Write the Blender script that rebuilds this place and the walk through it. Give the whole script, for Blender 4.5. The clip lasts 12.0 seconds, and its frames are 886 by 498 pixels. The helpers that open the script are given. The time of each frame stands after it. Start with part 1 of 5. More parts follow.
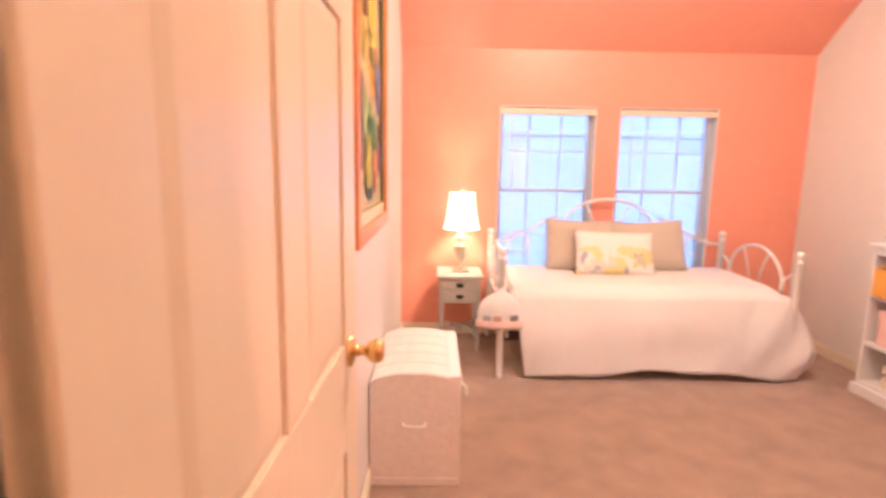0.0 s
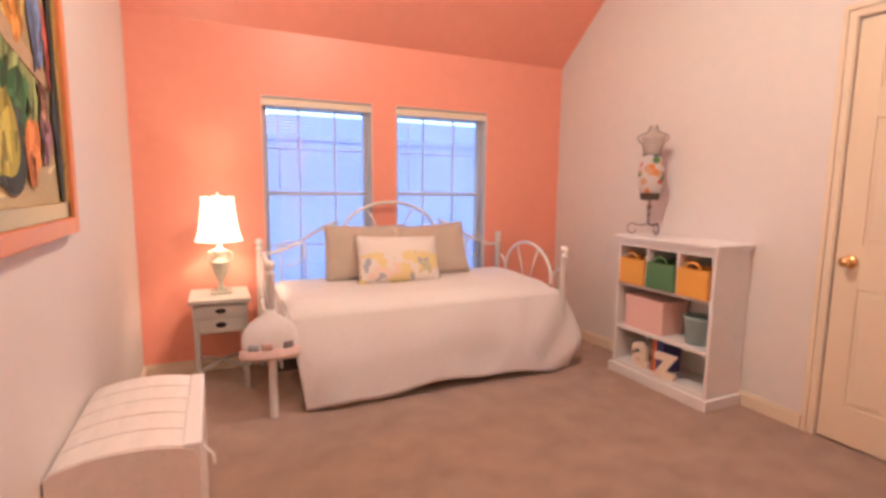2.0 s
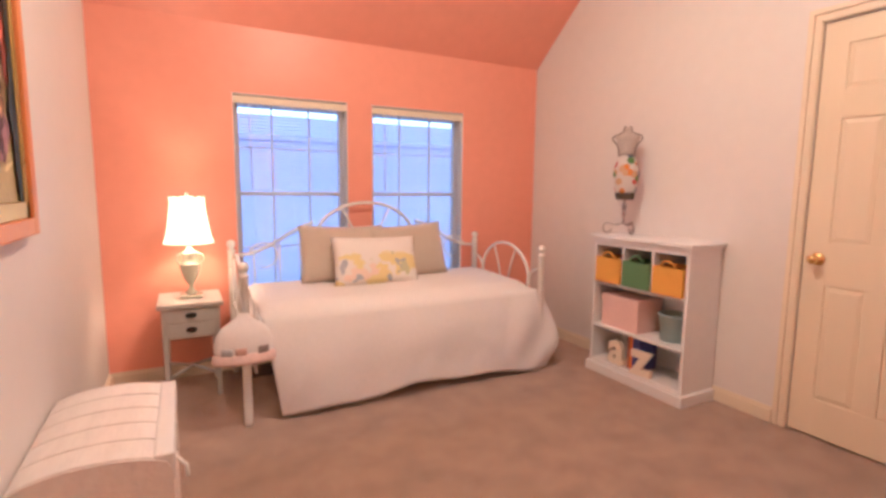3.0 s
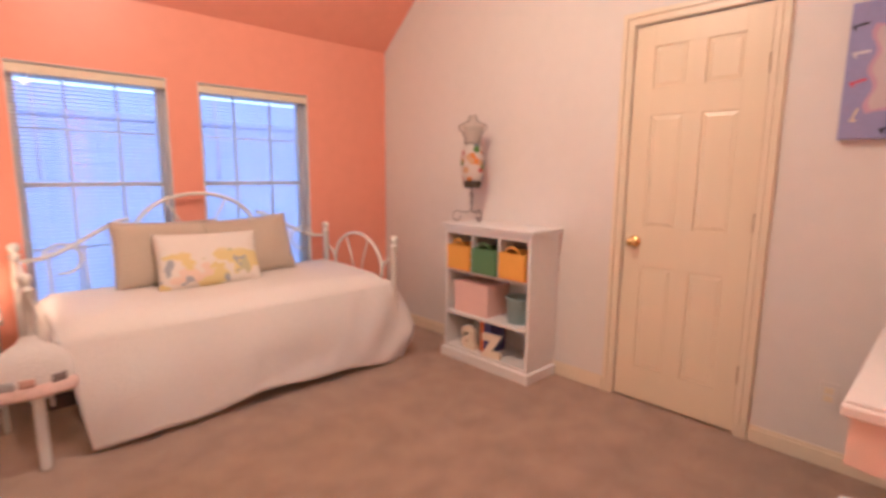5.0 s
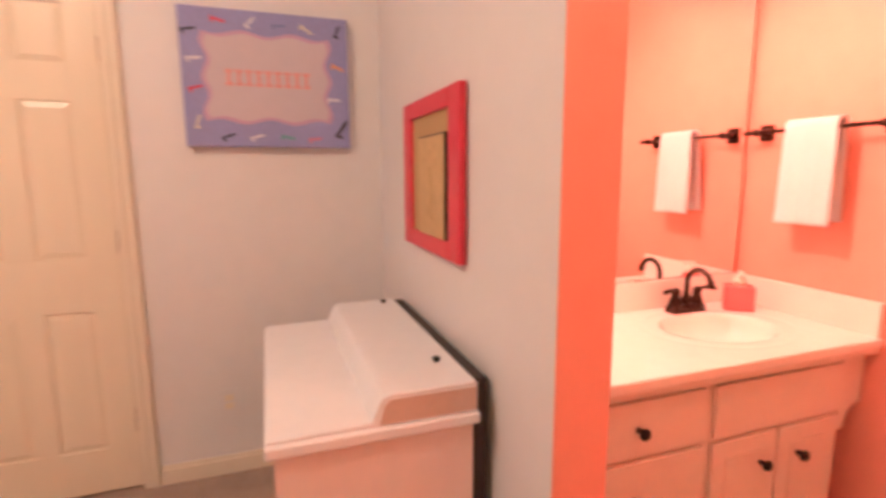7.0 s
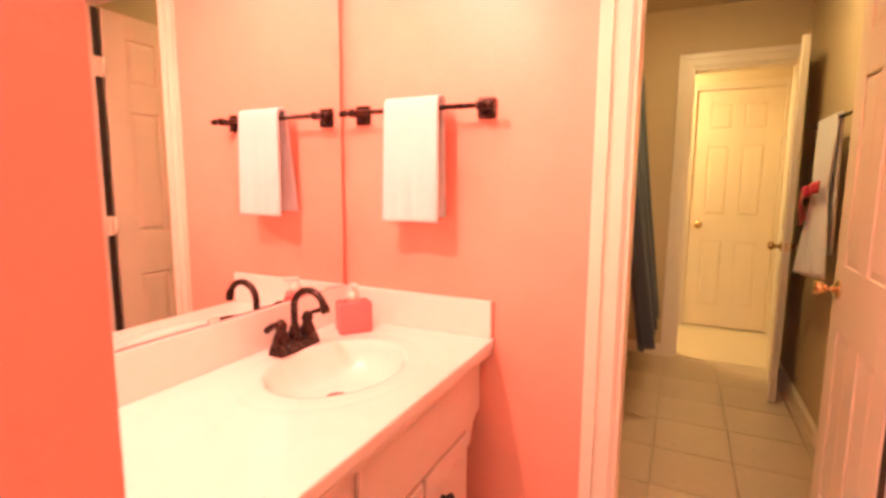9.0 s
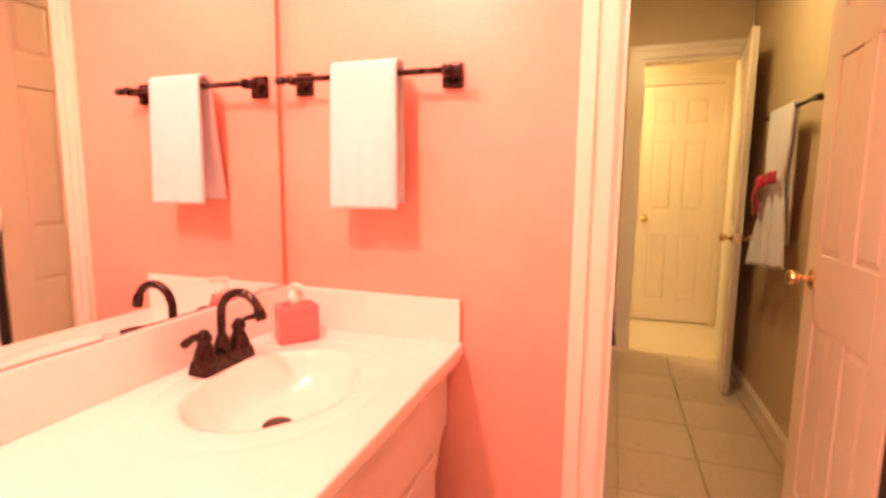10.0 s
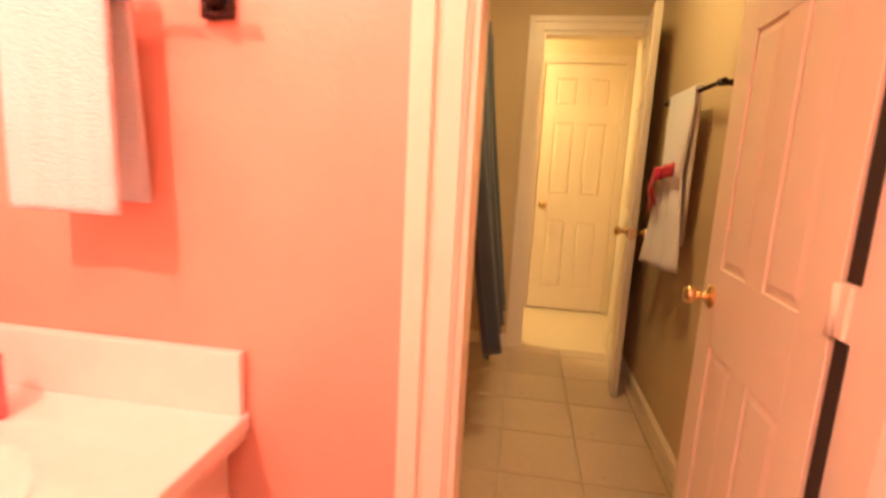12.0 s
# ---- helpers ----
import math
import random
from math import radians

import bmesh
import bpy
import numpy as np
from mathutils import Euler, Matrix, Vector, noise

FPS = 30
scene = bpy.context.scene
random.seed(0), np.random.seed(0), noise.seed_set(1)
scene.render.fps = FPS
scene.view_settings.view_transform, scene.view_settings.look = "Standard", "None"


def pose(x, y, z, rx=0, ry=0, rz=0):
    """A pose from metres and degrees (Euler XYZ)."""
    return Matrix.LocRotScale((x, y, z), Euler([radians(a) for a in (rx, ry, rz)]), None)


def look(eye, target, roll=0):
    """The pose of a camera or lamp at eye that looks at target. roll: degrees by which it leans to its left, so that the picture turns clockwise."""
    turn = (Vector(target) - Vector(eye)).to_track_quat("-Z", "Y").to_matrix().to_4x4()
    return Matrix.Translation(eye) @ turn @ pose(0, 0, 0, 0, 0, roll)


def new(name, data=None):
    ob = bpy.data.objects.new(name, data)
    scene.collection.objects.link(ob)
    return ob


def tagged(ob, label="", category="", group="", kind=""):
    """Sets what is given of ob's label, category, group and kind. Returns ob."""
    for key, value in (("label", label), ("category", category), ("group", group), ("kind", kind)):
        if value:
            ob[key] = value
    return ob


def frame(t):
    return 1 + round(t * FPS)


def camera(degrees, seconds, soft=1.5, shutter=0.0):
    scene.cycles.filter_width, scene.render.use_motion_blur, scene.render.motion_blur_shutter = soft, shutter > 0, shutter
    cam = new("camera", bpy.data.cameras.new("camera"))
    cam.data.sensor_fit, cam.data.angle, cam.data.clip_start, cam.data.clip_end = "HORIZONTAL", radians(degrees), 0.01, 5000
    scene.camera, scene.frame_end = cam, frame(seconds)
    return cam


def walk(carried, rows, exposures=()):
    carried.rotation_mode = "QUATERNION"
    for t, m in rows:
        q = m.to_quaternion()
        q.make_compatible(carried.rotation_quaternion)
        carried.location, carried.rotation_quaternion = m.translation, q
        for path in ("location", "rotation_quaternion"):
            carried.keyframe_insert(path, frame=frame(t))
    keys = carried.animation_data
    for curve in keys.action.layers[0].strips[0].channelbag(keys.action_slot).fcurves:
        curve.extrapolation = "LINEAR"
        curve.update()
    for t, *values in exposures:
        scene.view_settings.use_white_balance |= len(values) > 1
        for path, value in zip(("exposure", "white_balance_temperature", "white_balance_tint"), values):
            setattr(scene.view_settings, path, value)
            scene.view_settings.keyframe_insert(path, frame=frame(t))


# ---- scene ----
cam = camera(83.59, 12.0, soft=3.2, shutter=0.4)
PATH = [
    (0, pose(-2.948, -3.974, 1.330, 81.05, -0.96, -0.86)),
    (0.5, pose(-2.946, -3.820, 1.296, 81.48, -1.12, -11.18)),
    (1, pose(-2.897, -3.697, 1.267, 82.21, -1.11, -18.45)),
    (1.5, pose(-2.834, -3.632, 1.263, 82.44, -0.73, -22.70)),
    (2, pose(-2.767, -3.585, 1.247, 82.86, -0.65, -24.75)),
    (2.5, pose(-2.783, -3.558, 1.239, 83.01, -0.69, -26.68)),
    (4.5, pose(-2.728, -3.538, 1.245, 81.94, -0.19, -35.36)),
    (5, pose(-2.647, -3.499, 1.281, 81.18, -0.55, -43.65)),
    (5.5, pose(-2.599, -3.408, 1.230, 82.20, -1.25, -57.32)),
    (6, pose(-2.492, -3.404, 1.245, 82.58, -0.69, -72.04)),
    (6.5, pose(-2.405, -3.400, 1.288, 81.94, 0.23, -89.83)),
    (7, pose(-2.245, -3.394, 1.318, 81.30, 0.23, -109.46)),
    (7.5, pose(-2.081, -3.482, 1.312, 81.19, 0.43, -126.82)),
    (7.7, pose(-2.010, -3.542, 1.298, 81.36, 0.47, -133.95)),
    (9.3, pose(-1.719, -3.904, 1.237, 82.55, -0.57, -156.73)),
    (9.5, pose(-1.679, -3.941, 1.224, 82.59, -0.61, -158.51)),
    (10, pose(-1.641, -4.010, 1.203, 82.50, -0.55, -161.16)),
    (10.5, pose(-1.616, -4.047, 1.194, 82.48, -0.51, -164.29)),
    (11, pose(-1.610, -4.084, 1.206, 82.16, -0.90, -168.15)),
    (11.5, pose(-1.641, -4.211, 1.215, 81.85, -1.02, -170.92)),
    (12, pose(-1.729, -4.464, 1.244, 79.71, -2.83, -170.84)),
]
EXPOSURES = [(0, 0.56, 4230, 6), (0.5, 0.33, 4200, 6), (1, 0.28, 4170, 6), (1.5, 0.04, 4150, 6), (2.5, -0.05, 4150, 6), (5.5, -0.12, 4180, 6), (6.6, -0.05, 4230, 6), (7.7, 0, 4300, 6), (9.3, 0.06, 4300, 6), (11.2, 0.05, 4350, 6), (12, 0.03, 4430, 6)]
walk(cam, PATH, EXPOSURES)
import functools

# ---- light ----
world = bpy.data.worlds.new("sky")
scene.world = world
world.use_nodes = True
wn = world.node_tree.nodes
sky = wn.new("ShaderNodeTexSky")
sky.sky_type, sky.sun_disc = 'NISHITA', False
sky.sun_elevation, sky.sun_rotation = radians(48), radians(191)
sky.dust_density = 5.0
world.node_tree.links.new(sky.outputs[0], wn["Background"].inputs[0])
wn["Background"].inputs[1].default_value = 0.15

WARM = (1.0, 0.49, 0.20)


def lamp(name, kind, place, watts, colour, size):
    d = bpy.data.lights.new(name, kind)
    d.energy, d.color = watts, colour
    if kind == 'POINT':
        d.shadow_soft_size = size
    elif kind == 'AREA':
        d.shape, d.size = 'DISK', size
        d.spread = radians(180)
    o = new(name, d)
    o.matrix_world = place
    return o


sun = lamp("sun", 'SUN', look((0, 0, 8), (-1.2, 6, 2)), 2.1, (0.84, 0.92, 1.0), 0)
sun.data.angle = radians(12)
# Unseen source added for the room's even light; split to dim upper walls.
lamp("bedroom_unseen_lamp", 'POINT', pose(-1.8, -2.0, 2.78), 70, (1.0, 0.57, 0.262), 0.14)
lamp("bedroom_unseen_area", 'AREA', pose(-1.8, -2.0, 2.93), 23, (1.0, 0.57, 0.262), 0.26)
lamp("bedside_bulb", 'POINT', pose(-2.745, -0.25, 1.03), 17, WARM, 0.03)
for k in range(3):
    lamp("vanity_bulb", 'POINT', pose(-1.0, -4.24 - 0.27 * k, 2.06), 80 if k == 0 else 11, (1.0, 0.346, 0.158), 0.03)
# Fill added to brighten the nook's west-facing wall end and cabinet fronts.
lamp("nook_fill_lamp", 'POINT', pose(-2.0, -4.3, 2.36), 28, (1.0, 0.40, 0.145), 0.06)
# Unseen lamps added for bathroom, hall and landing; no fixture is known there.
lamp("bath_unseen_lamp", 'POINT', pose(-1.85, -6.5, 2.26), 15, (1.0, 0.53, 0.125), 0.1)
lamp("bath_unseen_area", 'AREA', pose(-1.85, -6.5, 2.395), 16, (1.0, 0.53, 0.125), 0.26)
lamp("hall_unseen_area", 'AREA', pose(-1.25, -8.3, 2.395), 32, (1.0, 0.56, 0.135), 0.26)
lamp("hall_unseen_lamp", 'POINT', pose(-1.25, -8.3, 2.2), 18, (1.0, 0.56, 0.135), 0.08)
lamp("entry_unseen_lamp", 'POINT', pose(-2.85, -4.7, 2.25), 14, (1.0, 0.53, 0.21), 0.1)


# ---- materials ----
def mat(name, colour, rough=0.5, metal=0.0, var=0.06, scale=6.0, bump=0.0, bscale=60.0, per_object=0.0, coat=0.0, sheen=0.0, spec=0.5, tint=None, stretch=(1, 1, 1)):
    m = bpy.data.materials.new(name)
    m.use_nodes = True
    n, l = m.node_tree.nodes, m.node_tree.links
    b = n["Principled BSDF"]
    b.inputs["Roughness"].default_value, b.inputs["Metallic"].default_value = rough, metal
    b.inputs["Coat Weight"].default_value, b.inputs["Sheen Weight"].default_value = coat, sheen
    b.inputs["Specular IOR Level"].default_value = spec
    co = n.new("ShaderNodeTexCoord")
    mp = n.new("ShaderNodeMapping")
    mp.inputs["Scale"].default_value = stretch
    l.new(co.outputs["Object"], mp.inputs[0])
    big = n.new("ShaderNodeTexNoise")
    big.inputs["Scale"].default_value, big.inputs["Detail"].default_value = scale * 0.25, 3
    fine = n.new("ShaderNodeTexNoise")
    fine.inputs["Scale"].default_value, fine.inputs["Detail"].default_value = scale * 4, 4
    l.new(mp.outputs[0], big.inputs[0]), l.new(mp.outputs[0], fine.inputs[0])
    mix = n.new("ShaderNodeMath")
    mix.operation = 'ADD'
    l.new(big.outputs[0], mix.inputs[0]), l.new(fine.outputs[0], mix.inputs[1])
    ramp = n.new("ShaderNodeMapRange")
    ramp.inputs[1].default_value, ramp.inputs[2].default_value = 0.6, 1.4
    l.new(mix.outputs[0], ramp.inputs[0])
    cm = n.new("ShaderNodeMix")
    cm.data_type = 'RGBA'
    lo = tint or tuple(c * (1 - var) for c in colour)
    hi = tuple(min(1, c * (1 + var * 0.6)) for c in colour)
    cm.inputs[6].default_value, cm.inputs[7].default_value = (*lo, 1), (*hi, 1)
    l.new(ramp.outputs[0], cm.inputs[0])
    out = cm.outputs[2]
    if per_object:
        oi = n.new("ShaderNodeObjectInfo")
        hs = n.new("ShaderNodeHueSaturation")
        r2 = n.new("ShaderNodeMapRange")
        r2.inputs[3].default_value, r2.inputs[4].default_value = 1 - per_object, 1 + per_object
        l.new(oi.outputs["Random"], r2.inputs[0]), l.new(r2.outputs[0], hs.inputs["Value"]), l.new(out, hs.inputs["Color"])
        out = hs.outputs[0]
    l.new(out, b.inputs["Base Color"])
    rr = n.new("ShaderNodeMapRange")
    rr.inputs[3].default_value, rr.inputs[4].default_value = max(0.02, rough - 0.07), min(1, rough + 0.07)
    l.new(fine.outputs[0], rr.inputs[0]), l.new(rr.outputs[0], b.inputs["Roughness"])
    if bump:
        bn = n.new("ShaderNodeTexNoise")
        bn.inputs["Scale"].default_value, bn.inputs["Detail"].default_value = bscale, 3
        bp = n.new("ShaderNodeBump")
        bp.inputs["Strength"].default_value, bp.inputs["Distance"].default_value = bump, 0.01
        l.new(mp.outputs[0], bn.inputs[0]), l.new(bn.outputs[0], bp.inputs["Height"]), l.new(bp.outputs[0], b.inputs["Normal"])
    return m


WHITE_WALL = mat("white_wall_paint", (0.76, 0.73, 0.70), 0.55, var=0.035, scale=3, bump=0.12, bscale=90)
CORAL = mat("coral_wall_paint", (0.84, 0.357, 0.23), 0.38, var=0.05, scale=3, bump=0.12, bscale=90)
OLIVE = mat("beige_wall_paint", (0.55, 0.44, 0.235), 0.5, var=0.05, scale=3, bump=0.1, bscale=90)
CREAM_WALL = mat("cream_wall_paint", (0.72, 0.62, 0.40), 0.5, var=0.04, scale=3, bump=0.1, bscale=90)
TRIM = mat("cream_trim_paint", (0.80, 0.71, 0.54), 0.32, var=0.04, scale=5, bump=0.05, bscale=40)
DOOR = mat("door_paint", (0.80, 0.70, 0.51), 0.35, var=0.04, scale=4, bump=0.06, bscale=50, stretch=(1, 1, 0.15))
CARPET = mat("carpet", (0.455, 0.305, 0.208), 0.95, var=0.32, scale=24, bump=0.9, bscale=330, sheen=0.3, spec=0.1)
TILE = mat("floor_tile", (0.50, 0.40, 0.27), 0.3, var=0.12, scale=8, bump=0.05, bscale=20, per_object=0.06)
HALL_FLOOR = mat("cream_vinyl", (0.62, 0.52, 0.34), 0.45, var=0.07, scale=5, bump=0.04, bscale=30)
GROUT = mat("grout", (0.52, 0.42, 0.285), 0.9, var=0.1, bump=0.3, bscale=200)
WHITE_PAINT = mat("white_furniture_paint", (0.80, 0.79, 0.78), 0.35, var=0.04, scale=5, bump=0.05, bscale=50)
WORN_WHITE = mat("worn_white_paint", (0.82, 0.78, 0.73), 0.42, var=0.1, scale=7, bump=0.25, bscale=35, stretch=(1, 0.3, 1))
GREY_PAINT = mat("grey_painted_wood", (0.46, 0.44, 0.40), 0.4, var=0.08, scale=8, bump=0.08, bscale=40)
IRON_WHITE = mat("white_enamel_metal", (0.82, 0.80, 0.76), 0.25, var=0.04)
COVER = mat("white_coverlet", (0.80, 0.76, 0.73), 0.85, var=0.04, scale=12, bump=0.5, bscale=120, sheen=0.4)
SHAM = mat("beige_linen", (0.58, 0.50, 0.40), 0.9, var=0.07, scale=20, bump=0.5, bscale=260, sheen=0.3)
TOWEL = mat("white_towel", (0.88, 0.88, 0.90), 0.95, var=0.04, scale=30, bump=0.9, bscale=240, sheen=0.5)
BRONZE = mat("oil_rubbed_bronze", (0.045, 0.028, 0.022), 0.28, 0.8, var=0.3, scale=20)
BLACK = mat("black_metal", (0.02, 0.018, 0.018), 0.35, 0.6, var=0.2)
BRASS = mat("polished_brass", (0.80, 0.58, 0.20), 0.2, 1.0, var=0.12, scale=20)
HINGE = mat("dull_brass", (0.36, 0.25, 0.13), 0.4, 0.7, var=0.2)
MARBLE = mat("cultured_marble", (0.87, 0.82, 0.75), 0.14, var=0.05, scale=5, coat=0.4)
VANITY = mat("vanity_cabinet_paint", (0.78, 0.70, 0.60), 0.38, var=0.05, scale=5, bump=0.05, bscale=40)
ORANGE_FELT = mat("orange_felt", (0.82, 0.42, 0.03), 0.9, var=0.08, scale=25, bump=0.5, bscale=200)
GREEN_FELT = mat("green_felt", (0.13, 0.26, 0.11), 0.9, var=0.1, scale=25, bump=0.5, bscale=200)
PINK_BOX = mat("pink_card", (0.80, 0.55, 0.48), 0.7, var=0.05, scale=10)
AQUA = mat("aqua_bucket", (0.38, 0.52, 0.53), 0.5, var=0.05)
CREAM_LETTER = mat("cream_letter_paint", (0.80, 0.70, 0.55), 0.45, var=0.05)
ORANGE_BOOK = mat("orange_book", (0.72, 0.20, 0.04), 0.55)
NAVY_BOOK = mat("navy_book", (0.07, 0.08, 0.30), 0.55)
BROWN_BOOK = mat("brown_book", (0.35, 0.14, 0.08), 0.6)
PAGES = mat("book_pages", (0.75, 0.68, 0.55), 0.9, var=0.1, bump=0.4, bscale=300)
WIRE = mat("grey_wire", (0.28, 0.25, 0.24), 0.45, 0.7, var=0.3, scale=40)
PICFRAME = mat("orange_stained_frame", (0.66, 0.25, 0.05), 0.4, var=0.2, scale=8, stretch=(1, 0.2, 0.2), bump=0.1)
PICEDGE = mat("dark_frame_edge", (0.06, 0.03, 0.02), 0.5)
GOLD = mat("gold_liner", (0.42, 0.34, 0.07), 0.3, 0.35, var=0.2, scale=3)
CANVAS_LILAC = mat("lilac_canvas", (0.33, 0.33, 0.60), 0.8, var=0.12, scale=14, bump=0.3, bscale=300)
PANEL_PINK = mat("pale_pink_print", (0.60, 0.52, 0.55), 0.8, var=0.04)
PANEL_ROSE = mat("rose_border_print", (0.55, 0.36, 0.52), 0.8)
RED_FRAME = mat("red_painted_frame", (0.66, 0.03, 0.05), 0.35, var=0.15, scale=10, bump=0.1)
TAN_MAT = mat("tan_mat_board", (0.48, 0.32, 0.13), 0.85, var=0.1, scale=20)
GOLD_ART = mat("ochre_art_panel", (0.60, 0.41, 0.17), 0.7, var=0.2, scale=10)
NAVY = mat("charcoal_blue_curtain", (0.035, 0.045, 0.075), 0.85, var=0.2, scale=14, bump=0.4, bscale=150, sheen=0.3)
CRIMSON = mat("crimson_ribbon", (0.50, 0.02, 0.04), 0.55, var=0.15)
SOAP = mat("red_soap", (0.80, 0.13, 0.10), 0.12, var=0.05, coat=0.5)
CLEARCAP = mat("clear_pump_plastic", (0.85, 0.72, 0.62), 0.15, var=0.03)
LAMP_BODY = mat("celadon_glazed_ceramic", (0.62, 0.62, 0.48), 0.2, var=0.1, scale=14, coat=0.4)
VINYL = mat("white_window_vinyl", (0.80, 0.80, 0.82), 0.4, var=0.04)
# Blue of the outdoor light is put into siding and roof colours.
SIDING = mat("daylight_blue_siding", (0.60, 0.59, 0.86), 0.7, var=0.07, scale=4, stretch=(0.2, 1, 1))
ROOF = mat("daylight_blue_shingle", (0.49, 0.48, 0.74), 0.9, var=0.1, scale=12, bump=0.6, bscale=40)
GRASS = mat("lawn", (0.06, 0.10, 0.035), 0.95, var=0.4, scale=6, bump=0.8, bscale=60)
# Also colours the pieces that stand for shaded gaps.
DARK = mat("dark_brown_and_gap_shade", (0.03, 0.018, 0.014), 0.5, var=0.2)

PAINTS = {}


def paint(name, colour):
    if name not in PAINTS:
        PAINTS[name] = mat(name + "_paint", colour, 0.6, var=0.22, scale=18)
    return PAINTS[name]


def glow(name, colour, strength, base=(0.9, 0.85, 0.75)):
    m = mat(name, base, 0.6, var=0.02)
    b = m.node_tree.nodes["Principled BSDF"]
    b.inputs["Emission Color"].default_value, b.inputs["Emission Strength"].default_value = (*colour, 1), strength
    return m


SHADE = glow("lit_lampshade_fabric", (1.0, 0.66, 0.30), 2.6)
BULB_GLASS = glow("lit_frosted_glass", (1.0, 0.6, 0.3), 5.0)

SLAT = bpy.data.materials.new("translucent_blind_slat")
SLAT.use_nodes = True
sn, sl_ = SLAT.node_tree.nodes, SLAT.node_tree.links
st_, sm = sn.new("ShaderNodeBsdfTranslucent"), sn.new("ShaderNodeMixShader")
st_.inputs[0].default_value, sn["Principled BSDF"].inputs["Base Color"].default_value = (0.85, 0.86, 0.9, 1), (0.85, 0.85, 0.87, 1)
sn["Principled BSDF"].inputs["Roughness"].default_value, sm.inputs[0].default_value = 0.45, 0.55
sl_.new(sn["Principled BSDF"].outputs[0], sm.inputs[1]), sl_.new(st_.outputs[0], sm.inputs[2]), sl_.new(sm.outputs[0], sn["Material Output"].inputs[0])
HAZE = glow("bright_hazy_sky", (0.86, 0.93, 1.0), 2.2, (0.8, 0.8, 0.8))
GLASS = bpy.data.materials.new("window_glass")
GLASS.use_nodes = True
gn, gl = GLASS.node_tree.nodes, GLASS.node_tree.links
gt, gg, gf, gm = gn.new("ShaderNodeBsdfTransparent"), gn.new("ShaderNodeBsdfGlossy"), gn.new("ShaderNodeFresnel"), gn.new("ShaderNodeMixShader")
gg.inputs["Roughness"].default_value = 0.02
gl.new(gf.outputs[0], gm.inputs[0]), gl.new(gt.outputs[0], gm.inputs[1]), gl.new(gg.outputs[0], gm.inputs[2])
gl.new(gm.outputs[0], gn["Material Output"].inputs[0])
MIRROR = mat("mirror_silver", (0.93, 0.91, 0.90), 0.02, 1.0, var=0.0)
MIRROR.node_tree.nodes["Principled BSDF"].inputs["Roughness"].default_value = 0.0
for lk in list(MIRROR.node_tree.links):
    if lk.to_socket.name == "Roughness":
        MIRROR.node_tree.links.remove(lk)


# ---- building blocks ----
def bx(x0, x1, y0, y1, z0, z1, bev=0.0, seg=2, bm=None):
    b = bmesh.new()
    bmesh.ops.create_cube(b, size=1)
    for v in b.verts:
        v.co = Vector(((x0 + x1) / 2 + v.co.x * abs(x1 - x0), (y0 + y1) / 2 + v.co.y * abs(y1 - y0), (z0 + z1) / 2 + v.co.z * abs(z1 - z0)))
    if bev:
        bmesh.ops.bevel(b, geom=list(b.edges), offset=bev, segments=seg, affect='EDGES', profile=0.6)
    return join(bm, b)


def join(a, b):
    if a is None:
        return b
    me = bpy.data.meshes.new("tmp")
    b.to_mesh(me)
    b.free()
    a.from_mesh(me)
    bpy.data.meshes.remove(me)
    return a


def raw(verts, faces, smooth=False, bm=None):
    b = bmesh.new()
    vs = [b.verts.new(v) for v in verts]
    for f in faces:
        try:
            b.faces.new([vs[i] for i in f]).smooth = smooth
        except ValueError:
            pass
    bmesh.ops.recalc_face_normals(b, faces=b.faces)
    return join(bm, b)


def lathe(profile, seg=28, at=(0, 0, 0), sx=1, sy=1, bm=None, cap=True):
    vs, fs = [], []
    for r, z in profile:
        for k in range(seg):
            a = 2 * math.pi * k / seg
            vs.append((at[0] + r * math.cos(a) * sx, at[1] + r * math.sin(a) * sy, at[2] + z))
    for i in range(len(profile) - 1):
        for k in range(seg):
            j = (k + 1) % seg
            fs.append((i * seg + k, i * seg + j, (i + 1) * seg + j, (i + 1) * seg + k))
    if cap:
        fs.append(tuple(range(seg)))
        fs.append(tuple(range((len(profile) - 1) * seg, len(profile) * seg)))
    return raw(vs, fs, True, bm)


def tube(pts, r, seg=10, bm=None):
    pts = [Vector(p) for p in pts]
    vs, fs, n = [], [], len(pts)
    up = None
    for i, p in enumerate(pts):
        d = (pts[min(i + 1, n - 1)] - pts[max(i - 1, 0)]).normalized()
        if up is None:
            up = d.orthogonal().normalized()
        up = (up - d * up.dot(d)).normalized()
        side = d.cross(up)
        rr = r(i / (n - 1)) if callable(r) else r
        for k in range(seg):
            a = 2 * math.pi * k / seg
            vs.append(p + (up * math.cos(a) + side * math.sin(a)) * rr)
    for i in range(n - 1):
        for k in range(seg):
            j = (k + 1) % seg
            fs.append((i * seg + k, i * seg + j, (i + 1) * seg + j, (i + 1) * seg + k))
    fs += [tuple(range(seg)), tuple(range((n - 1) * seg, n * seg))]
    return raw(vs, fs, True, bm)


def sheet(fn, nu, nv, thick=0.0, bm=None):
    """A surface fn(u, v) for u, v in 0..1, thickened along its normals."""
    b = bmesh.new()
    g = [[b.verts.new(fn(i / nu, j / nv)) for j in range(nv + 1)] for i in range(nu + 1)]
    for i in range(nu):
        for j in range(nv):
            b.faces.new((g[i][j], g[i + 1][j], g[i + 1][j + 1], g[i][j + 1])).smooth = True
    b.normal_update()
    if thick:
        bmesh.ops.solidify(b, geom=list(b.faces), thickness=thick)
        for f in b.faces:
            f.smooth = True
    return join(bm, b)


